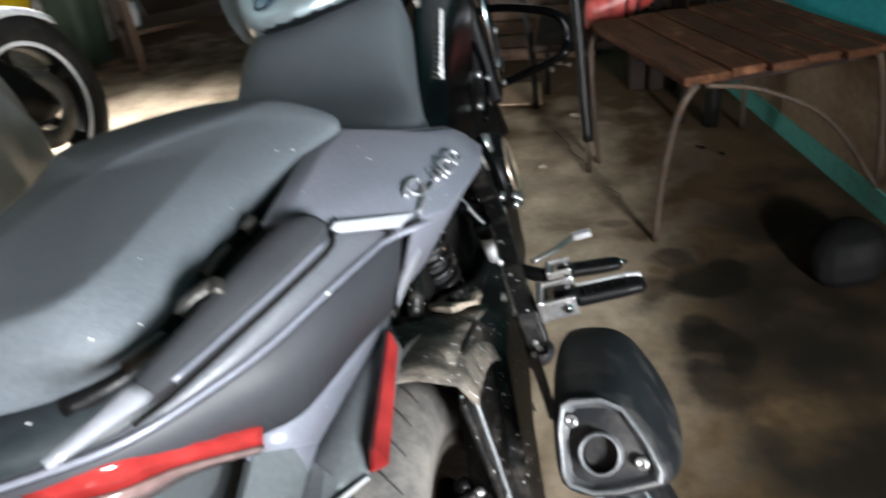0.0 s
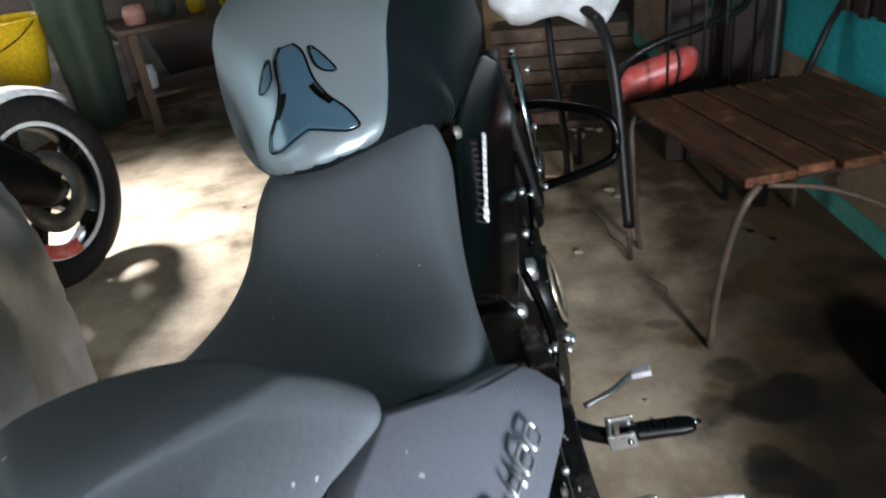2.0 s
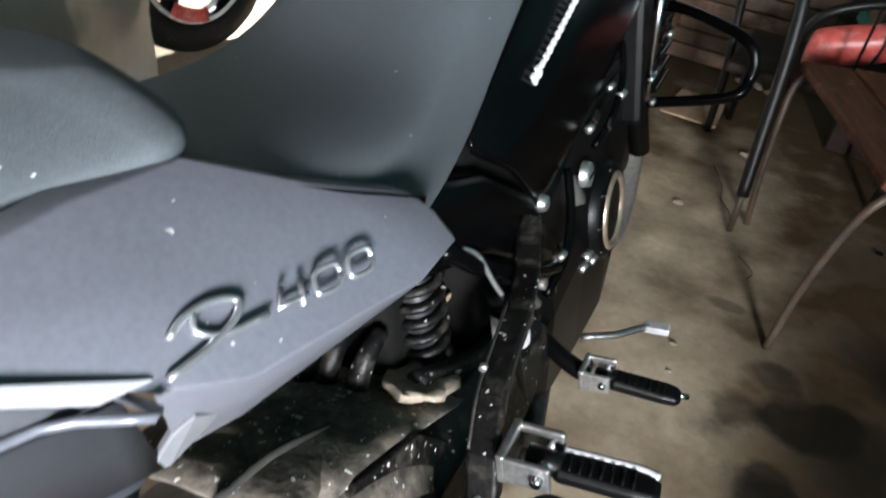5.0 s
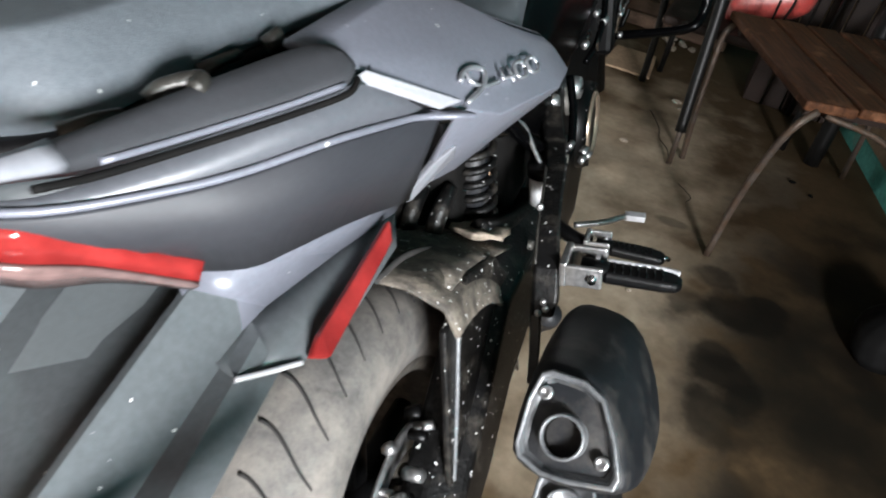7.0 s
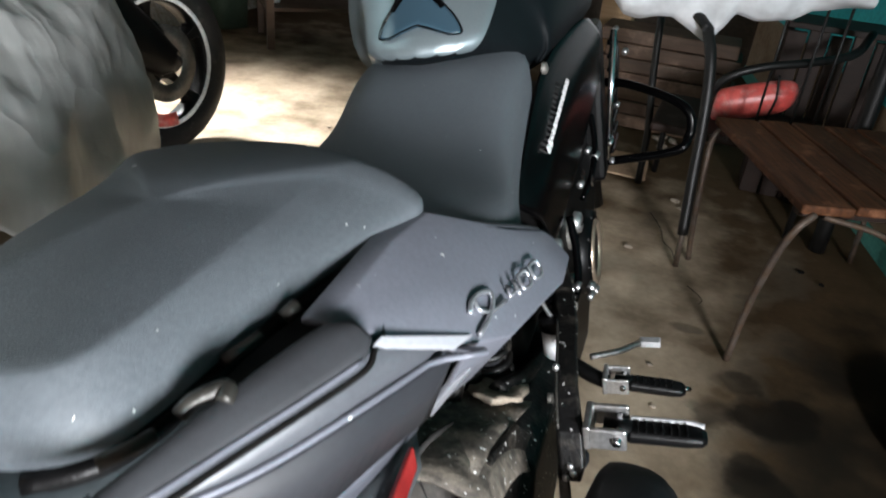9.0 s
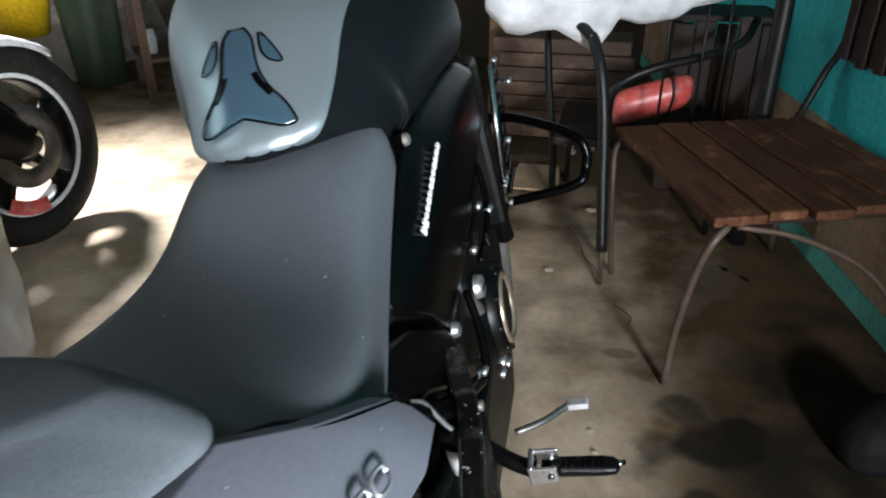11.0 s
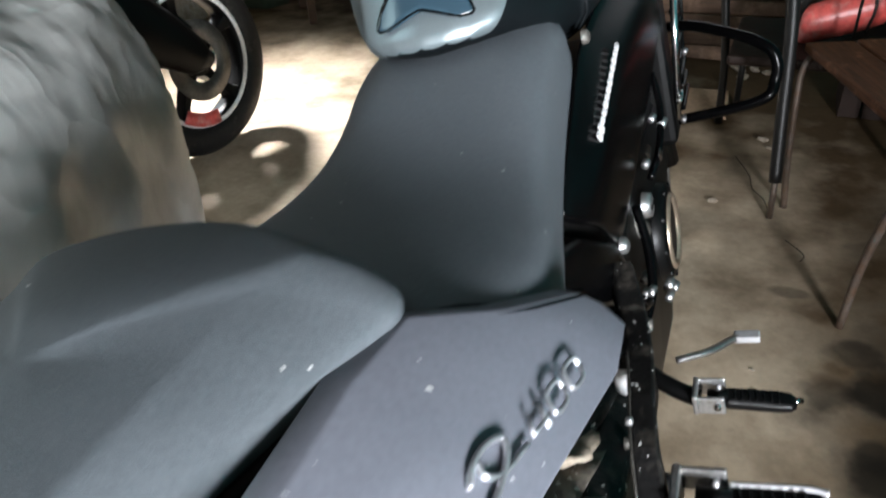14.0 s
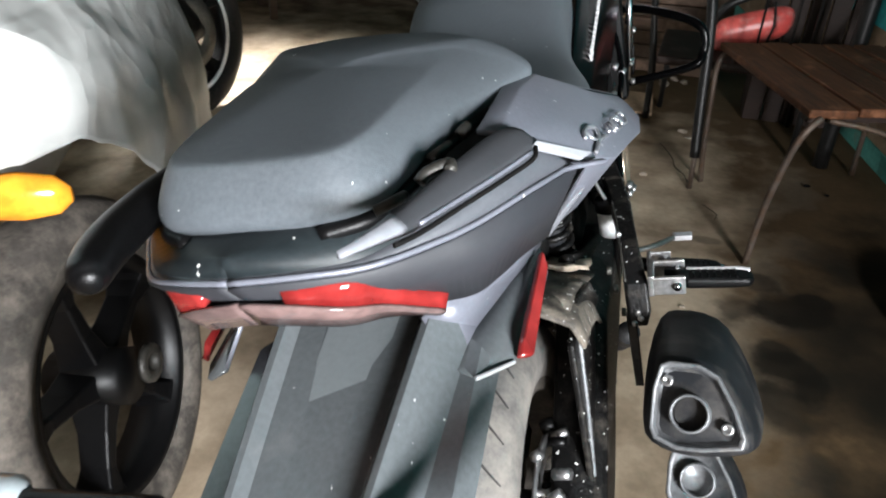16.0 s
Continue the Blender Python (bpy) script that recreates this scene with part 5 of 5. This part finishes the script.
# ---- chairs by the wall ----
def slat_chair(m):
    """Seat slats run along local x (the front edge); the back stands on the far side, local y = 0.52."""
    ob = thing("chair", m, "dark brown wooden slatted chair with thin rusty steel legs", "chair", "chairs by the wall")
    ys = [(0.0, 0.115), (0.125, 0.085), (0.22, 0.085), (0.315, 0.085), (0.41, 0.085), (0.505, 0.05)]
    for k, (y, w) in enumerate(ys):
        x0 = 0.0 if k else 0.01
        part("seat_slat", box(x0, y, -0.022, 0.60 - 0.012 * (k % 2), y + w, 0.0), "wood", ob, bevel=0.005, smooth=False)
    for x in (0.06, 0.53):
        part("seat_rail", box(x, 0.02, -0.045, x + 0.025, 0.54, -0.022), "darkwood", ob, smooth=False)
    part("leg", tube([(0.60, 0.03, -0.02), (0.612, -0.004, -0.05), (0.60, -0.02, -0.12), (0.575, -0.03, -0.28), (0.562, -0.03, -0.44)], 0.0085, n=8), "steel", ob, "bent rusty steel leg")
    part("leg", tube([(0.02, 0.03, -0.02), (0.03, 0.0, -0.06), (0.055, -0.01, -0.13), (0.06, 0.0, -0.3), (0.05, 0.02, -0.44)], 0.0085, n=8), "steel", ob, "bent rusty steel leg")
    part("leg", tube([(0.59, 0.50, -0.02), (0.60, 0.53, -0.15), (0.61, 0.575, -0.44)], 0.0085, n=8), "steel", ob, "rusty steel leg")
    part("leg", tube([(0.02, 0.50, -0.02), (0.0, 0.53, -0.15), (-0.02, 0.56, -0.44)], 0.0085, n=8), "steel", ob, "rusty steel leg")
    part("stretcher", tube([(0.585, 0.06, -0.03), (0.60, 0.2, -0.06), (0.61, 0.38, -0.16), (0.61, 0.56, -0.38)], 0.007, n=8), "steel", ob, "curved steel stretcher")
    for x in (0.0, 0.61):
        part("back_post", tube([(x, 0.52, -0.03), (x + (0.02 if x else -0.02), 0.565, 0.03), (x + (0.02 if x else -0.02), 0.60, 0.12), (x, 0.62, 0.2), (x, 0.66, 0.42)], 0.010, n=8), "darkmetal", ob, "dark bent steel back post")
    for k in range(16):
        x = 0.012 + 0.0365 * k
        dz = 0.012 * ((k * 7) % 5) / 5
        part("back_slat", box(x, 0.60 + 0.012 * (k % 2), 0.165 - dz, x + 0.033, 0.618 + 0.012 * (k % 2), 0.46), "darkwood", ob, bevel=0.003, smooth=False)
    return ob


slat_chair(pose(0.235, 2.37, 0.44, 0, 0, -69.3))


def tube_chair():
    ob = thing("chair", pose(0, 0, 0), "black steel tube armchair with a cloth sack over its back", "chair", "chairs by the wall")
    part("leg", tube([(0.155, 2.42, 0.66), (0.185, 2.38, 0.58), (0.205, 2.35, 0.45), (0.222, 2.31, 0.25), (0.236, 2.27, 0.10)], 0.016, n=10), "darkmetal", ob, "thick black steel leg")
    part("foot", tube([(0.234, 2.275, 0.14), (0.24, 2.259, 0.0)], 0.008, n=8, round_=False), "steel", ob, "rusty steel foot")
    part("leg", tube([(-0.02, 2.95, 0.60), (0.0, 2.92, 0.40), (0.03, 2.88, 0.2), (0.04, 2.86, 0.0)], 0.013, n=10), "darkmetal", ob, "black steel leg")
    part("armrest", tube([(0.155, 2.42, 0.66), (0.10, 2.47, 0.69), (-0.02, 2.55, 0.68), (-0.06, 2.75, 0.66), (-0.03, 2.93, 0.62)], 0.015, n=10), "darkmetal", ob, "black steel armrest")
    part("armrest", tube([(0.20, 2.60, 0.42), (0.24, 2.58, 0.50), (0.33, 2.60, 0.545), (0.46, 2.66, 0.57), (0.58, 2.74, 0.60), (0.62, 2.80, 0.66)], 0.013, n=10), "darkmetal", ob, "curved black steel rail")
    part("seat", box(0.05, 2.62, 0.28, 0.60, 3.05, 0.31), "darkwood", ob, "dark wooden seat", bevel=0.01, smooth=False)
    for x, y in ((0.56, 2.66), (0.08, 3.02), (0.57, 3.0)):
        part("leg", tube([(x, y, 0.28), (x, y, 0.0)], 0.011, n=8, round_=False), "darkmetal", ob, "black steel leg")
    part("back_post", tube([(0.655, 2.62, 0.0), (0.655, 2.63, 0.5), (0.66, 2.66, 0.98)], 0.026, n=10), "darkmetal", ob, "thick black back post")
    part("top_rail", tube([(0.655, 2.655, 0.95), (0.45, 2.62, 0.88), (0.2, 2.58, 0.84), (0.0, 2.56, 0.80)], 0.015, n=10), "darkmetal", ob, "black back rail")
    for x in (0.36, 0.46, 0.52):
        part("back_rod", tube([(x, 2.63, 0.30), (x, 2.61, 0.85)], 0.004, n=6, round_=False), "darkmetal", ob)
    return ob


tube_chair()


def crumpled(rings, amp, freq, seed=0):
    bm = loft(rings)
    bmesh.ops.subdivide_edges(bm, edges=bm.edges, cuts=2, use_grid_fill=True)
    for v in bm.verts:
        d = noise.noise_vector(v.co * freq + Vector((seed, 0, 0)))
        v.co += d * amp
    return bm


def sack():
    rows = []
    for k in range(29):
        t = k / 28
        x = -0.14 + 0.70 * t
        y = 2.45 + 0.10 * t
        low = float(np.interp(t, (0, 0.07, 0.2, 0.29, 0.36, 0.43, 0.49, 0.54, 0.62, 0.71, 0.79, 1.0), (0.70, 0.655, 0.665, 0.672, 0.645, 0.60, 0.65, 0.705, 0.695, 0.705, 0.735, 0.75)))
        top = 0.88 + 0.03 * math.sin(t * 5)
        d = 0.07 + 0.02 * math.sin(t * 14)
        c = (low + top) / 2
        h = (top - low) / 2
        rows.append([(x, y + d * math.cos(a) * (1.0 if math.sin(a) < 0.2 else 0.8), c + h * math.sin(a)) for a in [2 * math.pi * j / 18 for j in range(18)]])
    return crumpled(rows, 0.022, 9)


tagged(part("sack", sack(), "cloth", None, "", True, sub=1), "crumpled white plastic sack draped over a chair back", "sack")


def jug():
    c0, c1 = Vector((0.225, 2.80, 0.355)), Vector((0.475, 2.84, 0.43))
    rows = []
    for t, s in ((0, 0.75), (0.05, 0.95), (0.3, 1), (0.7, 1.0), (0.88, 0.9), (0.96, 0.65), (1, 0.3)):
        c = c0.lerp(c1, t)
        rows.append([c + Vector((0.0, 0.05 * s * math.cos(a), 0.062 * s * math.sin(a))) for a in [2 * math.pi * j / 16 for j in range(16)]])
    return loft(rows)


jug_ob = thing("jug", pose(0, 0, 0), "faded red plastic jug lying on a chair seat", "jug")
part("body", jug(), "redbag", jug_ob, sub=1)
part("strap", tube([(0.40, 2.785, 0.35), (0.41, 2.78, 0.42), (0.40, 2.80, 0.49)], 0.004, n=6), "darkmetal", jug_ob, "dark strap")
tagged(part("cardboard", crumpled([[(-0.13, 2.88, z), (0.06, 2.885, z), (0.045, 3.14, z), (-0.12, 3.13, z)] for z in (0.004, 0.012)], 0.006, 6), "card", None, "", False), "flattened piece of brown cardboard on the floor", "cardboard")
crate = thing("crate", pose(0, 0, 0), "rough brown wooden crate standing against the wall", "crate")
for k in range(5):
    part("board", box(0.40 + 0.07 * k, 3.02, 0.0, 0.464 + 0.07 * k, 3.05, 0.60 + 0.01 * (k % 2)), "darkwood", crate, smooth=False, bevel=0.003)
part("side", box(0.40, 3.05, 0.0, 0.43, 3.25, 0.59), "darkwood", crate, smooth=False, bevel=0.003)
part("lid", box(0.395, 3.015, 0.61, 0.755, 3.26, 0.63), "darkwood", crate, smooth=False, bevel=0.003)
logs = thing("plank_stack", pose(0, 0, 0), "worn wooden planks stacked on the floor", "planks")
for k in range(7):
    part("plank", box(-0.30 + 0.015 * (k % 3), 3.50, 0.002 + 0.062 * k, 0.28 + 0.02 * (k % 2), 3.72, 0.06 + 0.062 * k), "plank", logs, smooth=False, bevel=0.006)
post = thing("timber_post", pose(0, 0, 0), "pale upright timber post", "post")
part("post", box(-0.37, 3.80, 0.0, -0.22, 3.92, 2.6), "palewood", post, smooth=False, bevel=0.006)

# crumbled plaster by the planks
rng = random.Random(3)
for k in range(9):
    x, y, r = 0.10 + rng.uniform(-0.07, 0.08), 3.40 + rng.uniform(-0.08, 0.06), rng.uniform(0.012, 0.024)
    bm = bmesh.new()
    bmesh.ops.create_icosphere(bm, subdivisions=1, radius=r, matrix=Matrix.LocRotScale((x, y, r * 0.4), None, (1.0, 0.8, 0.6)))
    for v in bm.verts:
        v.co += noise.noise_vector(v.co * 50) * r * 0.4
    tagged(part("rubble", bm, "clay", None, "", False), "crumb of pale plaster on the floor by the planks", "rubble", "plaster crumbs")

# small litter on the floor
rng = random.Random(9)
for x, y, r in ((0.236, 1.72, 0.009), (0.25, 1.64, 0.007), (0.262, 1.58, 0.008), (0.09, 2.30, 0.016), (0.60, 2.42, 0.012), (0.655, 2.37, 0.010), (0.19, 2.75, 0.02), (0.215, 2.70, 0.014), (-1.2, 2.7, 0.012), (-0.9, 2.9, 0.009)):
    bm = bmesh.new()
    bmesh.ops.create_icosphere(bm, subdivisions=1, radius=r, matrix=Matrix.LocRotScale((x, y, ground_z(x, y) + r * 0.3), None, (1.0, 0.7, 0.4)))
    for v in bm.verts:
        v.co += noise.noise_vector(v.co * 60) * r * 0.3
    tagged(part("debris", bm, "clay" if x < 0.5 else "sootshade", None, "", False), "small crumb of dirt lying on the concrete floor", "debris", "floor litter")


# ---- second motorcycle under its sheet ----
bike2 = thing("motorcycle", pose(-0.62, 0.68, ground_z(-0.6, 0.67), 0, 0, 31), "parked motorcycle covered with a cloudy plastic sheet", "motorcycle")


def alloy_wheel(parent, m, r, w, name, lab, pale, tyre_mat="rubber2", spoke_mat="metal_black"):
    tyre_ = part(name, spun([(-w * 0.8, r * 0.70), (-w, r * 0.82), (-w * 0.75, r * 0.95), (-w * 0.3, r), (w * 0.3, r), (w * 0.75, r * 0.95), (w, r * 0.82), (w * 0.8, r * 0.70), (-w * 0.8, r * 0.70)], 64, m), tyre_mat, parent, lab)
    part("rim", spun([(-w * 0.75, r * 0.72), (-w * 0.7, r * 0.64), (w * 0.7, r * 0.64), (w * 0.75, r * 0.72), (-w * 0.75, r * 0.72)], 56, m), pale, tyre_, "alloy wheel rim")
    for k in range(5):
        a = 2 * math.pi * k / 5 + 0.4
        d = Vector((0, math.cos(a), math.sin(a)))
        e = Vector((0, -d.z, d.y))
        rings = []
        for t, wide, deep in ((0.10, 0.10, 0.55), (0.30, 0.062, 0.42), (0.50, 0.052, 0.40), (0.60, 0.075, 0.5), (0.67, 0.12, 0.62)):
            rings.append([m @ (d * r * t + e * (r * wide * sy) + Vector((w * deep * sx, 0, 0))) for sx, sy in ((-1, -1), (1, -0.75), (1, 0.75), (-1, 1))])
        part("spoke", loft(rings), spoke_mat, tyre_, smooth=False, bevel=0.004)
    part("hub", spun([(-w, 0), (-w, r * 0.16), (w, r * 0.16), (w, 0)], 24, m), "metal_black", tyre_)
    return tyre_


rwm = Matrix.Translation((0, 0, 0.29)) @ pose(0, 0, 0, 0, -8, -16)
rw = alloy_wheel(bike2, rwm, 0.285, 0.06, "rear_wheel", "dusty black rear tyre", "plastic", "tyre2", "plastic")
fwm = Matrix.Translation((-0.055, 1.77, 0.385)) @ pose(0, 0, 0, 0, -6, -36)
fw2 = alloy_wheel(bike2, fwm, 0.315, 0.052, "front_wheel", "black front tyre on a black alloy wheel with a white rim stripe", "metal_black")
part("rim_stripe", spun([(0.034, 0.206), (0.041, 0.207), (0.041, 0.222), (0.034, 0.223), (0.034, 0.206)], 56, fwm), "white", fw2, "white rim stripe")
part("brake_disc", spun([(0.052, 0.07), (0.056, 0.07), (0.056, 0.13), (0.052, 0.13), (0.052, 0.07)], 40, fwm), "castgrey", fw2, "dull perforated brake disc")
part("front_mudguard", loft([[fwm @ Vector((x, r * math.cos(a), r * math.sin(a))) for x, r in ((-0.065, 0.30), (-0.05, 0.325), (0, 0.335), (0.05, 0.325), (0.065, 0.30))] for a in [radians(50 + 9 * k) for k in range(14)]], caps=False, closed=False), "white2", bike2, "white painted front mudguard", thick=0.004)
for x in (-0.09, 0.09):
    part("fork_leg", tube([fwm @ Vector((x, 0, 0)), fwm @ Vector((x, -0.28, 0.26))], 0.034, n=12, round_=False), "metal_black", bike2, "black fork leg")
part("brake_caliper", prism([fwm @ Vector((0.06, -0.10, 0.05)), fwm @ Vector((0.06, -0.02, 0.11)), fwm @ Vector((0.06, -0.06, 0.16)), fwm @ Vector((0.06, -0.14, 0.10))], fwm.to_3x3() @ Vector((0.04, 0, 0))), "metal_black", bike2, "black brake caliper", smooth=False, bevel=0.008)
part("red_sticker", loft([[fwm @ Vector((x, r * math.cos(a), r * math.sin(a))) for x, r in ((0.045, 0.17), (0.050, 0.17), (0.050, 0.215), (0.045, 0.215))] for a in [radians(232 + 7 * k) for k in range(7)]]), "redbag", fw2, "red rim sticker")
part("fork_cover", loft([[fwm @ (Vector((0.10, -0.02 - 0.30 * t, 0.0 + 0.26 * t)) + Vector((0.035 * math.cos(a), w * 0.7 * math.sin(a), w * 0.7 * math.sin(a)))) for a in [2 * math.pi * j / 14 for j in range(14)]] for t, w in ((0, 0.03), (0.08, 0.06), (0.4, 0.085), (0.8, 0.1), (1.0, 0.09))]), "metal_black", bike2, "black fork lower with a brake caliper", smooth=True)
part("axle_plate", loft([[rwm @ Vector((0.075 + dx, 0.036 * k * math.cos(a) + 0.03, 0.036 * k * math.sin(a))) for a in [2 * math.pi * j / 16 for j in range(16)]] for dx, k in ((0, 0.9), (0.008, 0.88), (0.010, 0.6), (0.008, 0.4), (0.0, 0.38))]), "grimesteel", rw, "grimy cast axle plate")
part("body", loft([oval(y, -0.09, z, w, h, 2.4) for y, z, w, h in ((-0.08, 0.70, 0.04, 0.03), (0.1, 0.70, 0.08, 0.06), (0.5, 0.62, 0.10, 0.12), (0.8, 0.60, 0.10, 0.12), (0.93, 0.58, 0.06, 0.08), (0.98, 0.58, 0.03, 0.04))]), "metal_black", bike2, "dark bodywork under the sheet")
part("indicator", loft([[Vector((0.05, -0.195, 0.70)) + Vector((0.0 + k, 0.02 * s * math.cos(a), 0.028 * s * math.sin(a))) for a in [2 * math.pi * j / 14 for j in range(14)]] for k, s in ((-0.05, 0.4), (-0.04, 0.9), (0.0, 1), (0.035, 0.8), (0.05, 0.3))]), "orange", bike2, "orange indicator lamp")


def sheet():
    # rows along the bike: y, half width, foot z, crown z
    rows = [(-0.30, 0.06, 0.755, 0.80), (-0.26, 0.14, 0.745, 0.85), (-0.15, 0.19, 0.735, 0.88), (0.0, 0.21, 0.66, 0.89), (0.15, 0.215, 0.54, 0.89), (0.4, 0.21, 0.38, 0.86), (0.65, 0.21, 0.26, 0.84), (0.85, 0.20, 0.24, 0.82), (1.0, 0.16, 0.30, 0.78), (1.10, 0.09, 0.5, 0.72)]
    rings = []
    for y, w, zf, zc in rows:
        ring = []
        for i in range(23):
            a = math.pi * i / 22
            x = w * math.copysign(abs(math.cos(a)) ** 0.6, math.cos(a))
            z = zf + (zc - zf) * abs(math.sin(a)) ** 0.75
            ring.append((x, y, z))
        rings.append(ring)
    bm = loft(rings, caps=False, closed=False)
    bmesh.ops.subdivide_edges(bm, edges=bm.edges, cuts=5, use_grid_fill=True)
    for v in bm.verts:
        p = v.co
        d = noise.noise(p * 5.0) * 0.02
        for f_, a_ in ((7.0, 0.014), (15.0, 0.007), (31.0, 0.003)):
            d -= (0.5 - abs(noise.noise(Vector((p.x * 1.3, p.y * 0.8 + p.z * 0.5, p.z)) * f_ + Vector((f_, 3, 1))))) * a_
        v.co += Vector((p.x, 0, p.z - 0.5)).normalized() * (d + 0.024)
    return bm


sh = part("plastic_cover", sheet(), "sheet", None, "", True, thick=0.002)
sh.matrix_world = bike2.matrix_basis @ pose(-0.09, 0, 0)
tagged(sh, "cloudy wrinkled plastic sheet draped over a parked motorcycle", "plastic sheet")

# ---- bench, post, bank and bucket by the yard ----
bench = thing("bench", pose(-2.1, 3.55, 0, 0, 0, 42), "old brown wooden bench with jars and packets on it", "bench")
part("top", box(-0.02, 0.0, 0.53, 1.3, 0.5, 0.56), "plank", bench, smooth=False, bevel=0.006)
for x, y in ((0.05, 0.05), (1.22, 0.05), (0.05, 0.45), (1.22, 0.45)):
    part("leg", box(x - 0.02, y - 0.02, 0, x + 0.02, y + 0.02, 0.53), "plank", bench, smooth=False)
part("shelf", box(0.03, 0.05, 0.20, 1.24, 0.45, 0.22), "plank", bench, smooth=False)


def pot(name, x, y, r, h, mat, label):
    ob = part(name, spun([(0, 0), (0, r * 0.75), (h * 0.1, r * 0.9), (h * 0.6, r), (h, r * 0.8), (h, r * 0.7), (h * 0.4, r * 0.8), (h * 0.3, 0)], 24), mat, None)
    ob.matrix_world = bench.matrix_basis @ pose(x, y, 0.56, 0, -90, 0)
    return tagged(ob, label, "pot", "pots on the bench")


pot("pot", 0.10, 0.12, 0.055, 0.09, "pinkpot", "small pink clay pot on the wooden bench")
pot("jar", 0.28, 0.22, 0.05, 0.11, "green", "small dark green jar on the wooden bench")
pot("packet", 0.42, 0.16, 0.05, 0.08, "yellow", "small yellow tub on the wooden bench")
pot("packet", 0.60, 0.20, 0.05, 0.08, "yellow", "small yellow tub on the wooden bench")
jar2 = pot("bottle", 0.10, 0.2, 0.035, 0.12, "white", "pale plastic bottle under the wooden bench")
jar2.matrix_world = bench.matrix_basis @ pose(0.10, 0.2, 0.22, 0, -90, 0)


def gpost():
    rings = []
    for k in range(13):
        z = 2.6 * k / 12
        s = 0.12 + 0.05 * min(1, z / 0.9)
        rings.append([(-2.62 + s * math.cos(a) * (1 + 0.1 * math.sin(5 * a)), 3.92 + s * math.sin(a) * (1 + 0.1 * math.sin(5 * a)), z) for a in [2 * math.pi * j / 30 for j in range(30)]])
    return loft(rings)


tagged(part("curtain", gpost(), "green", None), "dark green curtain gathered beside the yard opening", "curtain")


def bank():
    bm = bmesh.new()
    bmesh.ops.create_grid(bm, x_segments=60, y_segments=60, size=1.0)
    for v in bm.verts:
        x, y = -4.55 + v.co.x * 1.75, 4.0 + v.co.y * 0.95
        e = min(1.0, max(0.0, (-2.80 - x) / 0.12)) * min(1.0, max(0.0, (y - 3.08) / 0.15))
        v.co = (x, y, -0.01 + e * (0.30 + 0.05 * noise.noise(Vector((x * 5, y * 5, 0))) + 0.02 * noise.noise(Vector((x * 17, y * 17, 2)))))
    return bm


tagged(part("rubble_bank", bank(), "rubble", None), "low bank of pale rubble and earth in the yard", "bank", kind="structure")
bucket = thing("bucket", pose(-2.92, 3.76, 0.285), "bright yellow plastic bucket standing in the yard", "bucket")
part("body", spun([(0.0, 0.0), (0.0, 0.125), (0.19, 0.165), (0.20, 0.17), (0.34, 0.19), (0.35, 0.2), (0.34, 0.183), (0.02, 0.115), (0.02, 0)], 40, pose(0, 0, 0, 0, -90, 0)), "yellow", bucket)
part("rim", spun([(0.335, 0.188), (0.335, 0.205), (0.355, 0.205), (0.355, 0.188), (0.335, 0.188)], 40, pose(0, 0, 0, 0, -90, 0)), "yellow", bucket, "rolled yellow rim")
part("handle", tube([(-0.2, 0, 0.34), (-0.15, -0.12, 0.26), (0, -0.19, 0.20), (0.15, -0.12, 0.26), (0.2, 0, 0.34)], 0.004, n=6), "plastic", bucket, "thin dark bail handle")

for pts in ([(0.12, 2.62, 0), (0.17, 2.50, 0), (0.185, 2.42, 0), (0.22, 2.36, 0), (0.24, 2.27, 0)], [(0.285, 2.16, 0), (0.312, 2.13, 0), (0.33, 2.10, 0), (0.322, 2.07, 0)]):
    tagged(part("floor_crack", tube([(x, y, -0.0030) for x, y, z in pts], 0.0012, n=4), "sootshade", None), "thin dark crack in the concrete floor", "crack", "floor cracks", "structure")
shoe = thing("bag", pose(0.82, 1.71, 0), "black bag slumped on the floor beside the wall", "bag")
part("body", crumpled([[(p[0] * s, p[2] * s, z) for p in oval(0, 0, 0, 0.09, 0.10, 2.2, 16)] for z, s in ((-0.01, 0.8), (0.02, 1.0), (0.06, 0.95), (0.10, 0.7), (0.12, 0.3))], 0.02, 8), "bagblack", shoe, sub=1)
